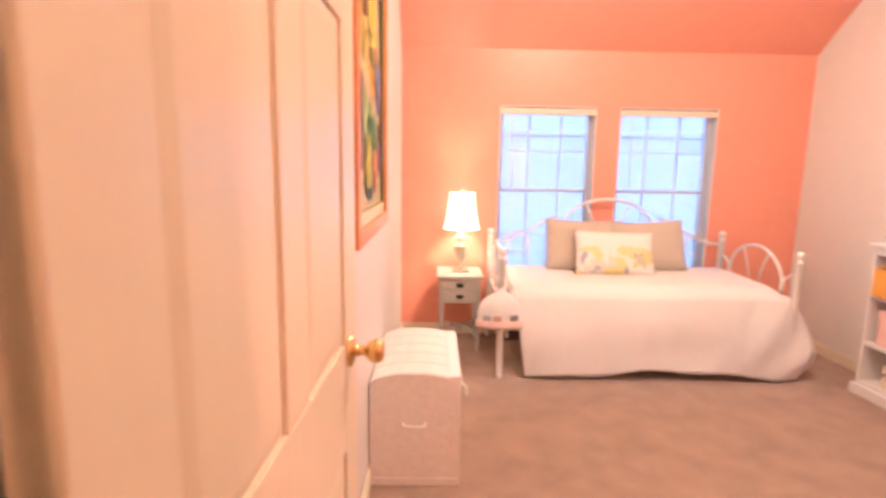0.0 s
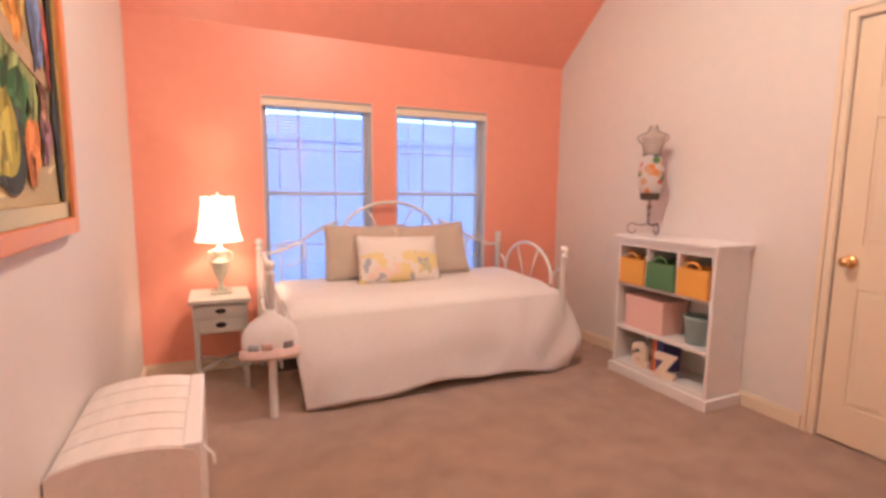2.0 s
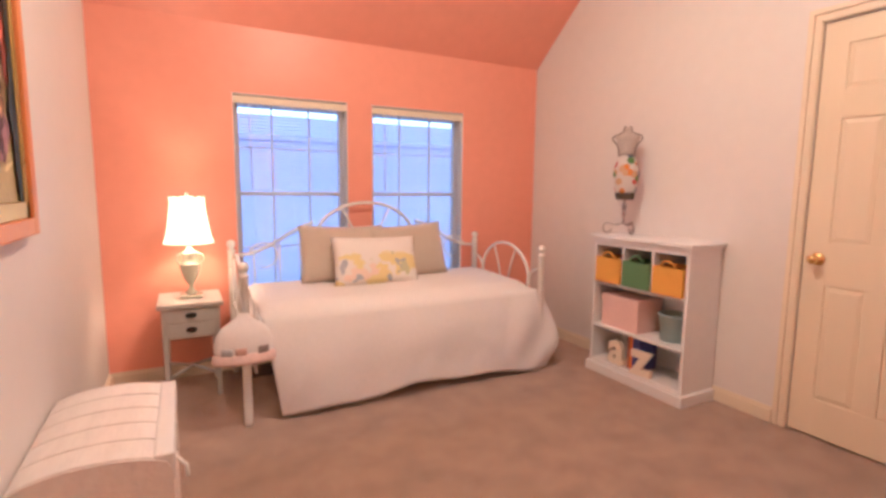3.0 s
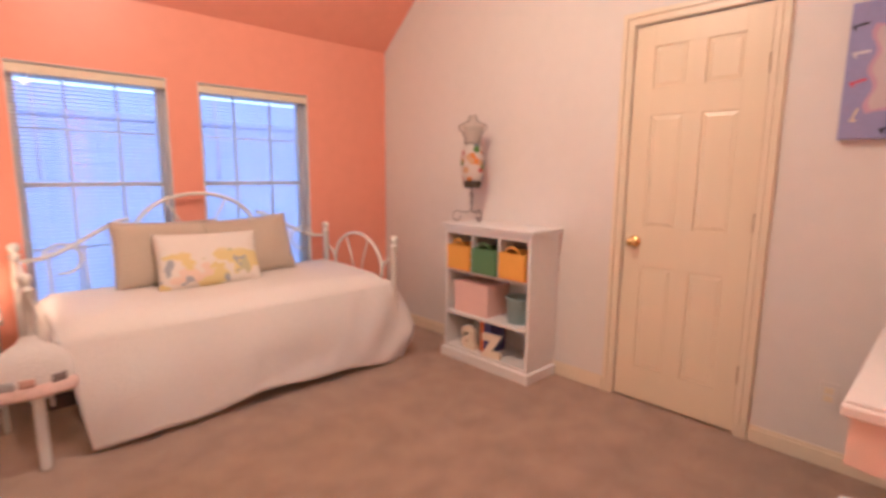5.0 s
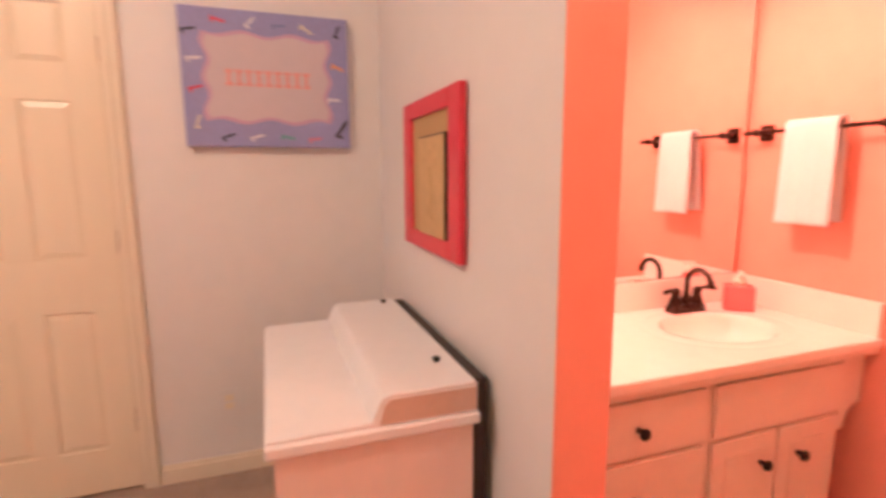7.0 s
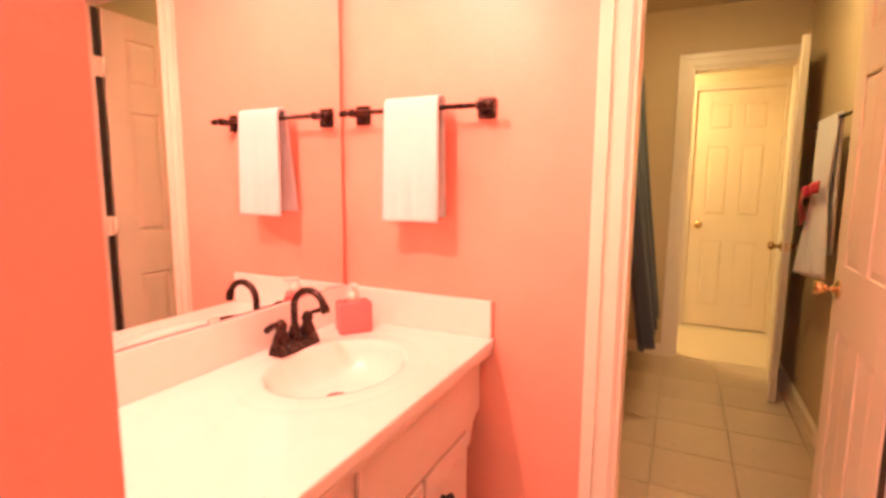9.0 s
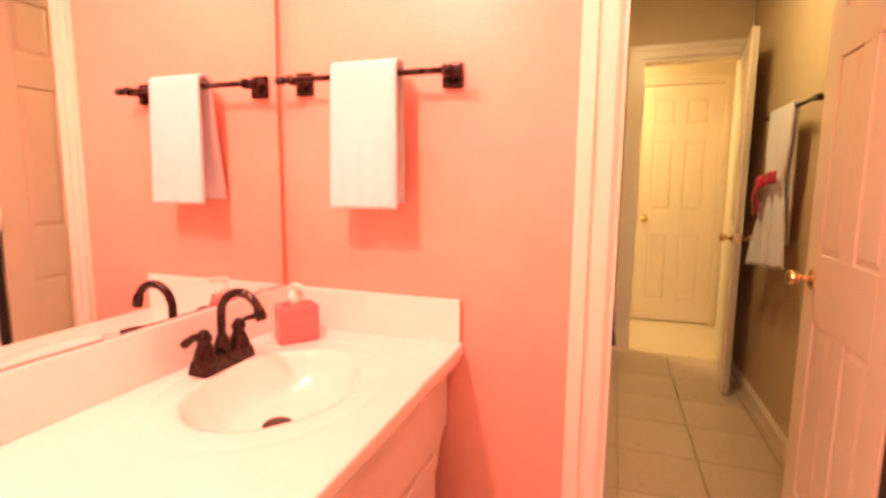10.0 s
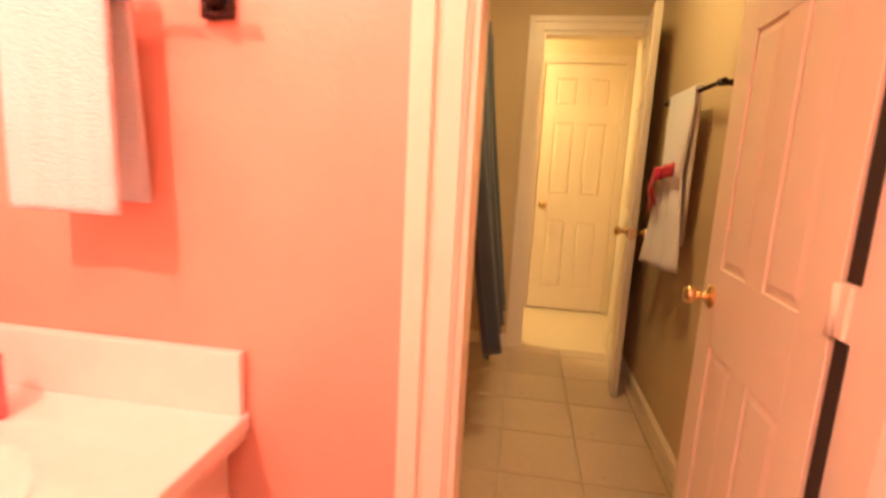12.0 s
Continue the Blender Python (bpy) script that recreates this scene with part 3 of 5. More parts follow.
# ---- daybed ----
def daybed():
    o = thing("daybed", (-1.57, -0.48, 0), "white tubular metal daybed with arched fan back", "bed")
    xl, xr, yb, yf = -2.5, -0.64, -0.065, -0.905

    def post(x, y, h):
        b = lathe([(0.001, 0), (0.021, 0), (0.023, 0.02), (0.023, h - 0.06), (0.027, h - 0.055), (0.027, h - 0.045), (0.018, h - 0.04), (0.016, h - 0.03),
                   (0.026, h - 0.018), (0.028, h - 0.002), (0.02, h + 0.016), (0.001, h + 0.022)], 16, (x, y, 0))
        part("post", b, IRON_WHITE, o)
    post(xl, yb, 0.87), post(xr, yb, 0.87), post(xl - 0.016, yf, 0.84), post(xr + 0.02, yf, 0.84)
    # back: side sweeps, centre arch and fan spokes
    cx, half = -1.575, 0.37
    for s, x in ((-1, xl), (1, xr)):
        pts = []
        for i in range(19):
            u = i / 18
            xx = x + (cx + s * (half + 0.02) - x) * u
            pts.append((xx, yb, 0.79 + 0.20 * (u * u * (3 - 2 * u)) - 0.03 * math.sin(u * math.pi)))
        part("back_sweep", tube(pts, 0.011), IRON_WHITE, o)
        part("back_scroll", tube([(x - s * 0.2 + 0.09 * s * math.cos(a), yb, 0.78 + 0.085 * math.sin(a)) for a in [k * 0.5 for k in range(11)]], 0.007, 8), IRON_WHITE, o)
        for k in (0.25, 0.55, 0.8):
            xx = x + (cx + s * half - x) * k
            part("back_rod", tube([(xx, yb, 0.5), (xx, yb, 0.79 + 0.12 * k)], 0.006, 8), IRON_WHITE, o)
    part("back_arch", tube(arc(cx, 0.875, half, -6, 186, 30, yb, 0.255), 0.012), IRON_WHITE, o)
    for a in (60, 120):
        part("back_spoke", tube([(cx + 0.05 * math.cos(radians(a)), yb, 0.80), (cx + half * math.cos(radians(a)), yb, 0.875 + 0.255 * math.sin(radians(a)))], 0.007, 8), IRON_WHITE, o)
    part("back_rail", tube([(xl, yb, 0.5), (xr, yb, 0.5)], 0.012), IRON_WHITE, o)
    # fan ends
    for x0, x1 in ((xl, xl - 0.016), (xr, xr + 0.02)):
        ym, x = (yb + yf) / 2, (x0 + x1) / 2
        part("end_arch", tube(arc(ym, 0.60, 0.30, -10, 190, 26, x, 0.24, 'x'), 0.011), IRON_WHITE, o)
        for s, ye in ((1, yb), (-1, yf)):
            part("end_curl", tube([(x, ye, 0.70), (x, ye - s * 0.05, 0.695), (x, ye - s * 0.10, 0.66), (x, ye - s * 0.13, 0.60), (x, ye - s * 0.14, 0.5)], 0.009), IRON_WHITE, o)
        for a in (62, 118):
            part("end_spoke", tube([(x, ym + 0.06 * math.cos(radians(a)), 0.50), (x, ym + 0.17 * math.cos(radians(a)), 0.68), (x, ym + 0.30 * math.cos(radians(a)), 0.60 + 0.24 * math.sin(radians(a)))], 0.006, 8), IRON_WHITE, o)
        part("end_rail", tube([(x0, yb, 0.5), (x1, yf, 0.5)], 0.012), IRON_WHITE, o)
    part("side_rail", bx(xl, xr, yf + 0.03, yf + 0.06, 0.24, 0.30, 0.004), DARK, o, "dark steel side rail")
    part("side_rail", bx(xl, xr, yb - 0.06, yb - 0.03, 0.24, 0.30, 0.004), DARK, o, "dark steel side rail")
    part("mattress", bx(xl + 0.05, xr - 0.05, yf + 0.06, yb - 0.035, 0.30, 0.55, 0.05, 4), COVER, o, "white mattress")


daybed()


def coverlet():
    """Quilt over the top and down the front and ends, with soft folds and a wavy hem."""
    xl, xr, yb, yf, top = -2.43, -0.655, -0.13, -0.875, 0.592

    def f(u, v):
        # v: 0 at the back edge, 0.55 at the front edge, 1 at the hem
        x = xl + (xr - xl) * u
        n1 = noise.noise((x * 2.3, v * 3, 0.3))
        if v < 0.5:
            y = yb + (yf - yb) * v / 0.5
            z = top + 0.012 * n1 + 0.012 * math.sin(math.pi * v / 0.5)
            e = min(u, 1 - u)
            z -= 0.035 * max(0, 1 - e / 0.03)
            z -= 0.05 * max(0, (v - 0.42) / 0.08) ** 2
            return (x, y, z)
        w = (v - 0.5) / 0.5
        fold = 0.020 * math.sin(x * 9.3 + 0.8 * math.sin(x * 3.1)) * w + 0.03 * n1 * w + 0.012 * noise.noise((x * 9 + w * 2, w * 2.0, 4.0)) * w + 0.02 * math.sin((u * 1.9 + w * 0.35) * 26) * max(0, u - 0.82) * 5 * w
        lean = 0.05 * math.sin(min(1, w * 1.6) * math.pi / 2)
        hem = 0.045 + 0.022 * math.sin(x * 4.1 + 1.2) + 0.012 * math.sin(x * 11)
        z = top - 0.05 - (top - 0.05 - hem) * w
        bulge = 0.16 * max(0, (u - 0.86) / 0.14) ** 1.5 * math.sin(math.pi * min(1, w * 0.75 + 0.05))
        fold -= 0.022 * max(0, (u - 0.78) / 0.22) * math.sin((u - 0.78) * 46 + w * 5.0) * math.sin(math.pi * min(1, w + 0.12)) ** 0.7 if w < 0.88 else 0
        return (x + bulge * 1.0 + 0.08 * w * max(0, 0.1 - u) * 10, yf - 0.012 - lean + fold * 0.8, z)
    o = thing("coverlet", ((xl + xr) / 2, yf, 0), "white matelasse coverlet draped over the daybed", "bedding")
    part("main_panel", sheet(f, 90, 44, 0.012), COVER, o)

    def end(side):
        def g(u, v):
            y = yb + (yf - 0.02 - yb) * u
            x = xl if side < 0 else xr
            w = v
            zb = 0.30 if side < 0 else 0.16
            sw = 0.09 if side > 0 else 0.03
            return (x + side * (0.004 + sw * math.sin(w * math.pi * 0.6) * u + 0.02 * math.sin(y * 14) * w), y, top - 0.032 - (top - zb) * w * (0.9 + 0.1 * u))
        return g
    part("end_drop", sheet(end(-1), 26, 14, 0.01), COVER, o)
    part("end_drop", sheet(end(1), 26, 14, 0.01), COVER, o)


coverlet()


def pillow(name, w, h, d, m, material, label, group=""):
    def f(sgn):
        def g(u, v):
            a, c = 2 * u - 1, 2 * v - 1
            k = max(0.0, (1 - abs(a) ** 2.6)) ** 0.5 * max(0.0, (1 - abs(c) ** 2.6)) ** 0.5
            pin = 1 - 0.06 * (1 - abs(a) ** 2) * abs(c) ** 3
            pin2 = 1 - 0.05 * (1 - abs(c) ** 2) * abs(a) ** 3
            wr = 0.06 * noise.noise((a * 2.2, c * 2.2, sgn * 3 + w * 7))
            return (a * w / 2 * pin2, sgn * d / 2 * k * (1 + wr), c * h / 2 * pin)
        return g
    b = sheet(f(-1), 26, 20)
    b = sheet(f(1), 26, 20, bm=b)
    bmesh.ops.remove_doubles(b, verts=b.verts, dist=0.0005)
    bmesh.ops.recalc_face_normals(b, faces=b.faces)
    o = solid(name, b, material, label, "pillow", group)
    o.matrix_world = m
    return o


pillow("sham_pillow", 0.60, 0.40, 0.17, Matrix.Translation((-1.80, -0.235, 0.785)) @ Euler((radians(-16), radians(1), 0)).to_matrix().to_4x4(), SHAM, "large beige linen sham leaning on the daybed back", "beige shams")
pillow("sham_pillow", 0.60, 0.40, 0.17, Matrix.Translation((-1.33, -0.265, 0.785)) @ Euler((radians(-17), radians(-3), radians(2))).to_matrix().to_4x4(), SHAM, "large beige linen sham leaning on the daybed back", "beige shams")


def lemon_cloth():
    m = mat("lemon_print_cloth", (0.84, 0.79, 0.74), 0.9, var=0.03, scale=20, bump=0.4, bscale=250)
    n, l = m.node_tree.nodes, m.node_tree.links
    b = n["Principled BSDF"]
    base = b.inputs["Base Color"].links[0].from_socket
    co = n.new("ShaderNodeTexCoord")
    sep = n.new("ShaderNodeSeparateXYZ")
    l.new(co.outputs["Object"], sep.inputs[0])
    low = n.new("ShaderNodeMapRange")
    low.inputs[1].default_value, low.inputs[2].default_value = 0.07, 0.02
    l.new(sep.outputs[2], low.inputs[0])
    out = base
    for scale, off, cut, col in ((5.0, 1.7, 0.34, (0.84, 0.68, 0.58)), (5.6, 5.35, 0.40, (0.78, 0.67, 0.30)), (10, 9.15, 0.30, (0.42, 0.45, 0.52)), (8.5, 14.27, 0.26, (0.58, 0.57, 0.36))):
        mp = n.new("ShaderNodeMapping")
        mp.inputs["Location"].default_value = (off, off, off)
        mp.inputs["Scale"].default_value = (0.75, 0.6, 1.1)
        vo = n.new("ShaderNodeTexVoronoi")
        vo.inputs["Scale"].default_value = scale
        wn_, av = n.new("ShaderNodeTexNoise"), n.new("ShaderNodeVectorMath")
        wn_.inputs["Scale"].default_value, av.operation, av.inputs[3].default_value = 9.0, 'MULTIPLY_ADD', 1.0
        av.inputs[1].default_value = (0.22, 0.22, 0.22)
        l.new(co.outputs["Object"], wn_.inputs[0]), l.new(wn_.outputs["Color"], av.inputs[0]), l.new(co.outputs["Object"], av.inputs[2])
        l.new(av.outputs[0], mp.inputs[0]), l.new(mp.outputs[0], vo.inputs[0])
        lt = n.new("ShaderNodeMath")
        lt.operation = 'LESS_THAN'
        lt.inputs[1].default_value = cut
        l.new(vo.outputs["Distance"], lt.inputs[0])
        mu = n.new("ShaderNodeMath")
        mu.operation = 'MULTIPLY'
        l.new(lt.outputs[0], mu.inputs[0]), l.new(low.outputs[0], mu.inputs[1])
        mx = n.new("ShaderNodeMix")
        mx.data_type = 'RGBA'
        mx.inputs[7].default_value = (*col, 1)
        l.new(mu.outputs[0], mx.inputs[0]), l.new(out, mx.inputs[6])
        out = mx.outputs[2]
    l.new(out, b.inputs["Base Color"])
    return m


pillow("lemon_pillow", 0.585, 0.345, 0.16, Matrix.Translation((-1.635, -0.425, 0.752)) @ Euler((radians(-24), radians(1), radians(-3))).to_matrix().to_4x4(), lemon_cloth(), "white oblong pillow printed with lemons and leaves")


def sun_hat():
    """A soft pale hat hung by its cord on the bed post."""
    o = thing("sun_hat", (-2.53, -0.96, 0.36), "pale fabric sun hat with printed band on the bed post", "hat")
    c = (-2.53, -0.965, 0)
    part("crown", lathe([(0.136, 0.415), (0.139, 0.455), (0.130, 0.505), (0.104, 0.545), (0.066, 0.572), (0.036, 0.592), (0.026, 0.615)], 30, c, 1.0, 0.36, cap=False), COVER, o)
    part("brim", lathe([(0.132, 0.42), (0.150, 0.405), (0.152, 0.375), (0.146, 0.365), (0.138, 0.38)], 30, c, 1.0, 0.40, cap=False), paint("blush_band", (0.80, 0.60, 0.53)), o, "blush pink brim")
    for k, (dx, col, nm) in enumerate(((-0.085, (0.48, 0.48, 0.50), "grey_patch"), (-0.02, (0.62, 0.38, 0.30), "rust_patch"), (0.085, (0.22, 0.18, 0.18), "dark_patch"))):
        def pt(u, v):
            x = c[0] + dx + (u - 0.5) * 0.05
            return (x, c[1] - 0.37 * math.sqrt(max(0.0, 0.1385 ** 2 - (x - c[0]) ** 2)) - 0.004, 0.415 + v * 0.035)
        part("band_patch", sheet(pt, 6, 3, 0.002), paint(nm, col), o)
    part("cord", tube([(-2.53, -0.95, 0.61), (-2.545, -0.935, 0.72), (-2.525, -0.934, 0.80), (-2.50, -0.93, 0.74), (-2.48, -0.955, 0.63), (-2.48, -0.96, 0.58)], 0.005, 8), COVER, o)


sun_hat()


# ---- bedside ----
def nightstand():
    x0, x1, y0, y1, t = -2.925, -2.585, -0.445, -0.07, 0.575
    o = thing("nightstand", ((x0 + x1) / 2, (y0 + y1) / 2, 0), "grey-green painted nightstand with two small drawers", "nightstand")
    part("top", bx(x0, x1, y0, y1, t - 0.028, t, 0.006), GREY_PAINT, o)
    part("case", bx(x0 + 0.025, x1 - 0.025, y0 + 0.025, y1 - 0.01, 0.365, t - 0.028, 0.003), GREY_PAINT, o)
    for za, zb in ((0.465, 0.54), (0.378, 0.458)):
        d = part("drawer", bx(x0 + 0.05, x1 - 0.05, y0 + 0.016, y0 + 0.024, za, zb, 0.003), GREY_PAINT, o)
        b = lathe([(0.001, 0), (0.026, 0.0), (0.024, 0.006), (0.012, 0.010), (0.001, 0.011)], 20, sx=1.15, sy=0.62)
        bmesh.ops.transform(b, matrix=Matrix.Translation(((x0 + x1) / 2, y0 + 0.016, (za + zb) / 2)) @ Matrix.Rotation(radians(90), 4, 'X'), verts=b.verts)
        part("pull", b, BLACK, d, "oval black pull")
    for x in (x0 + 0.035, x1 - 0.035):
        for y in (y0 + 0.035, y1 - 0.03):
            b = bx(x - 0.016, x + 0.016, y - 0.016, y + 0.016, 0.0, t - 0.03, 0.003)
            for v in b.verts:
                if v.co.z < 0.2:
                    v.co.x, v.co.y = x + (v.co.x - x) * 0.72, y + (v.co.y - y) * 0.72
            part("leg", b, GREY_PAINT, o)
    cx, cy = (x0 + x1) / 2, (y0 + y1) / 2
    for sx, sy in ((1, 1), (1, -1)):
        p, q = Vector((x0 + 0.035, y0 + 0.035 if sy > 0 else y1 - 0.03, 0.13)), Vector((x1 - 0.035, y1 - 0.03 if sy > 0 else y0 + 0.035, 0.13))
        part("stretcher", tube([p, p.lerp(q, 0.25) + Vector((0, 0, 0.012)), p.lerp(q, 0.5) + Vector((0, 0, 0.02)), p.lerp(q, 0.75) + Vector((0, 0, 0.012)), q], 0.009, 8), GREY_PAINT, o)


nightstand()


def table_lamp():
    c = (-2.745, -0.25, 0.575)
    o = thing("table_lamp", c, "lit urn table lamp with cream scalloped shade", "lamp")
    part("foot", bx(c[0] - 0.06, c[0] + 0.06, c[1] - 0.06, c[1] + 0.06, c[2], c[2] + 0.02, 0.005), LAMP_BODY, o)
    part("urn", lathe([(0.03, 0.02), (0.034, 0.03), (0.018, 0.045), (0.014, 0.07), (0.02, 0.085), (0.036, 0.11), (0.052, 0.16), (0.056, 0.195), (0.058, 0.20), (0.045, 0.205),
                       (0.036, 0.225), (0.034, 0.245), (0.042, 0.26), (0.042, 0.27), (0.02, 0.28), (0.012, 0.30), (0.010, 0.36), (0.001, 0.365)], 28, c), LAMP_BODY, o)
    for s in (-1, 1):
        part("urn_handle", tube([(c[0] + s * 0.05, c[1], c[2] + 0.20), (c[0] + s * 0.072, c[1], c[2] + 0.225), (c[0] + s * 0.066, c[1], c[2] + 0.255), (c[0] + s * 0.04, c[1], c[2] + 0.262)], 0.006, 8), LAMP_BODY, o)

    def sh(u, v):
        a = 2 * math.pi * u
        r = 0.132 - 0.042 * v ** 0.7 + 0.006 * (1 - v) ** 6
        z = 0.325 + 0.262 * v
        if v > 0.99:
            z += 0.012 * abs(math.sin(a * 6))
            r += 0.004
        return (c[0] + r * math.cos(a), c[1] + r * math.sin(a), c[2] + z)
    part("shade", sheet(sh, 72, 12, 0.002), SHADE, o, "glowing cream fabric shade")
    part("shade_ring", tube([(c[0] + 0.137 * math.cos(a * 0.2618), c[1] + 0.137 * math.sin(a * 0.2618), c[2] + 0.326) for a in range(25)], 0.003, 6), TRIM, o)
    part("finial", lathe([(0.003, 0.36), (0.003, 0.595), (0.009, 0.60), (0.012, 0.612), (0.006, 0.625), (0.001, 0.628)], 14, c), LAMP_BODY, o)


table_lamp()


# ---- trunk ----
def trunk():
    x0, x1, y0, y1 = XW + 0.004, -2.832, -2.03, -1.44
    o = thing("trunk", ((x0 + x1) / 2, (y0 + y1) / 2, 0), "whitewashed wooden dome-top trunk by the wall", "trunk")
    h = 0.44
    part("body", bx(x0, x1, y0, y1, 0.0, h - 0.004, 0.006), WORN_WHITE, o)

    def lid_z(x, k=0.0):
        a = (x - (x0 + x1) / 2) / ((x1 - x0) / 2)
        return h + 0.012 + (0.065 + k) * math.sqrt(max(0, 1 - 0.86 * a * a)) - 0.02
    n = 22
    poly = [(x0 + (x1 - x0) * i / n, lid_z(x0 + (x1 - x0) * i / n)) for i in range(n + 1)]
    part("lid", slab([(x1, h), (x0, h)] + poly, y0, y1, 'y'), WORN_WHITE, o)
    # bowed slats across the lid
    for k in range(5):
        ya = y0 + 0.004 + k * (y1 - y0) / 5
        yb = ya + (y1 - y0) / 5 - 0.004
        pts = [(x0 + 0.012 + (x1 - 0.055 - x0) * i / n, lid_z(x0 + 0.012 + (x1 - 0.055 - x0) * i / n, 0.0)) for i in range(n + 1)]
        part("lid_slat", slab(pts + [(x, z + 0.006 + 0.0012 * k) for x, z in reversed(pts)], ya, yb, 'y'), WORN_WHITE, o)
    part("lid_edge", bx(x1 - 0.048, x1 + 0.004, y0 - 0.003, y1 + 0.003, h - 0.03, h + 0.052, 0.006), WHITE_PAINT, o, "white edge board")
    part("end_board", slab([(x0 + 0.002, 0.002), (x0 + 0.002, h)] + [(px, pz + 0.004) for px, pz in poly[1:-1]] + [(x1 - 0.002, h), (x1 - 0.002, 0.002)], y0 - 0.006, y0 + 0.001, 'y'), WORN_WHITE, o, "domed end board")
    part("end_strip", bx(x0 - 0.001, x1 + 0.003, y0 - 0.010, y0 - 0.004, 0.0, 0.035, 0.002), WORN_WHITE, o)
    cx = (x0 + x1) / 2
    part("end_handle", tube([(cx - 0.045, y0 - 0.008, 0.285), (cx - 0.045, y0 - 0.024, 0.28), (cx, y0 - 0.028, 0.276), (cx + 0.045, y0 - 0.024, 0.28), (cx + 0.045, y0 - 0.008, 0.285)], 0.006, 8), WORN_WHITE, o, "white painted pull handle")
    part("hasp", bx(x1 + 0.002, x1 + 0.008, -1.76, -1.72, 0.36, 0.46, 0.002), WORN_WHITE, o)
    part("leather_tab", tube([(x1 + 0.003, y0 + 0.1, 0.43), (x1 + 0.03, y0 + 0.09, 0.40), (x1 + 0.034, y0 + 0.08, 0.37)], 0.006, 8), WORN_WHITE, o)


trunk()


# ---- painting on the west wall ----
def flat(poly, x, dx=0.0016):
    """A flat painted shape on a wall that faces +x; poly in (y, z)."""
    return slab(poly, x, x + dx, 'x')


def oval(cy, cz, ry, rz, rot=0.0, n=22, wob=0.0):
    out = []
    for i in range(n):
        a = 2 * math.pi * i / n
        k = 1 + wob * math.sin(3 * a + cy * 9)
        p, q = ry * k * math.cos(a), rz * k * math.sin(a)
        c, s = math.cos(radians(rot)), math.sin(radians(rot))
        out.append((cy + p * c - q * s, cz + p * s + q * c))
    return out


def big_painting():
    y0, y1, z0, z1 = -2.485, -1.57, 1.085, 2.16
    x = XW + 0.002
    o = thing("painting", (x, (y0 + y1) / 2, z0), "colourful still life painting in an orange wood frame", "painting")
    fw = 0.052
    for a, c, e, g in ((y0, y0 + fw, z0, z1), (y1 - fw, y1, z0, z1), (y0 + fw, y1 - fw, z0, z0 + fw), (y0 + fw, y1 - fw, z1 - fw, z1)):
        part("frame_bar", bx(x + 0.010, x + 0.037, a, c, e, g, 0.005), PICFRAME, o)
    part("frame_back", bx(x, x + 0.010, y0 - 0.001, y1 + 0.001, z0 - 0.001, z1 + 0.001), PICEDGE, o, "dark frame edge")
    b = None
    lw = 0.032
    for a, c, e, g in ((y0 + fw, y0 + fw + lw, z0 + fw, z1 - fw), (y1 - fw - lw, y1 - fw, z0 + fw, z1 - fw), (y0 + fw, y1 - fw, z0 + fw, z0 + fw + 0.05), (y0 + fw, y1 - fw, z1 - fw - 0.05, z1 - fw)):
        b = bx(x + 0.0105, x + 0.026, a, c, e, g, 0.003, bm=b)
    part("liner", b, GOLD, o, "gold liner")
    ya, yb, za, zb = y0 + fw + lw, y1 - fw - lw, z0 + fw + 0.05, z1 - fw - 0.05
    part("canvas", bx(x + 0.0105, x + 0.0125, ya, yb, za, zb), paint("pale_ochre", (0.40, 0.32, 0.15)), o)
    w, h = yb - ya, zb - za
    k = 0

    rnd = random.Random(12)

    def clip(poly):
        return [(min(yb, max(ya, ya + w * p[0])), min(zb, max(za, za + h * (0.8 * p[1] if p[1] < 0.97 else p[1])))) for p in poly]

    def dab(name, col, poly, strokes=0, lean=70):
        """A patch of paint with looser strokes of a lighter and a darker shade over it."""
        nonlocal k
        k += 1
        d = x + 0.0125 + 0.0004 * k
        part("brushwork", flat(clip(poly), d, 0.0006), paint(name, col), o)
        us, vs = [p[0] for p in poly], [p[1] for p in poly]
        for tone, gain in (("light", 1.55), ("deep", 0.5)):
            b = []
            for i in range(strokes):
                f = math.sqrt(rnd.random()) * 0.85
                a = rnd.random() * 2 * math.pi
                cu = (min(us) + max(us)) / 2 + f * math.cos(a) * (max(us) - min(us)) / 2
                cv = (min(vs) + max(vs)) / 2 + f * math.sin(a) * (max(vs) - min(vs)) / 2
                ln = rnd.uniform(0.25, 0.6) * (max(vs) - min(vs)) / 2
                q = oval(cu, cv, ln, rnd.uniform(0.010, 0.026), lean + rnd.uniform(-22, 22), 12, 0.25)
                b.append(flat(clip(q), d + 0.0006 + 0.00002 * i, 0.00015))
            if b:
                st = part("brushwork", functools.reduce(join, b), paint(name + "_" + tone, tuple(min(0.9, c * gain + (0.03 if gain > 1 else 0)) for c in col)), o)
                tagged(st, kind="stuff")
    dab("pale_ground", (0.52, 0.44, 0.20), [(0, 0), (1, 0), (1, 0.2), (0, 0.22)], 7, 10)
    dab("slate_violet", (0.19, 0.16, 0.23), [(0, 0.14), (0.14, 0.18), (0.22, 0.3), (0.24, 0.52), (0.18, 0.64), (0.0, 0.68)], 9, 85)
    dab("plum", (0.15, 0.09, 0.12), [(0, 0.74), (0.12, 0.76), (0.17, 0.84), (0.16, 1), (0, 1)], 7, 85)
    dab("straw", (0.58, 0.46, 0.09), [(0.18, 0.78), (0.34, 0.70), (0.62, 0.60), (0.74, 0.8), (0.72, 1), (0.2, 1)], 9, 70)
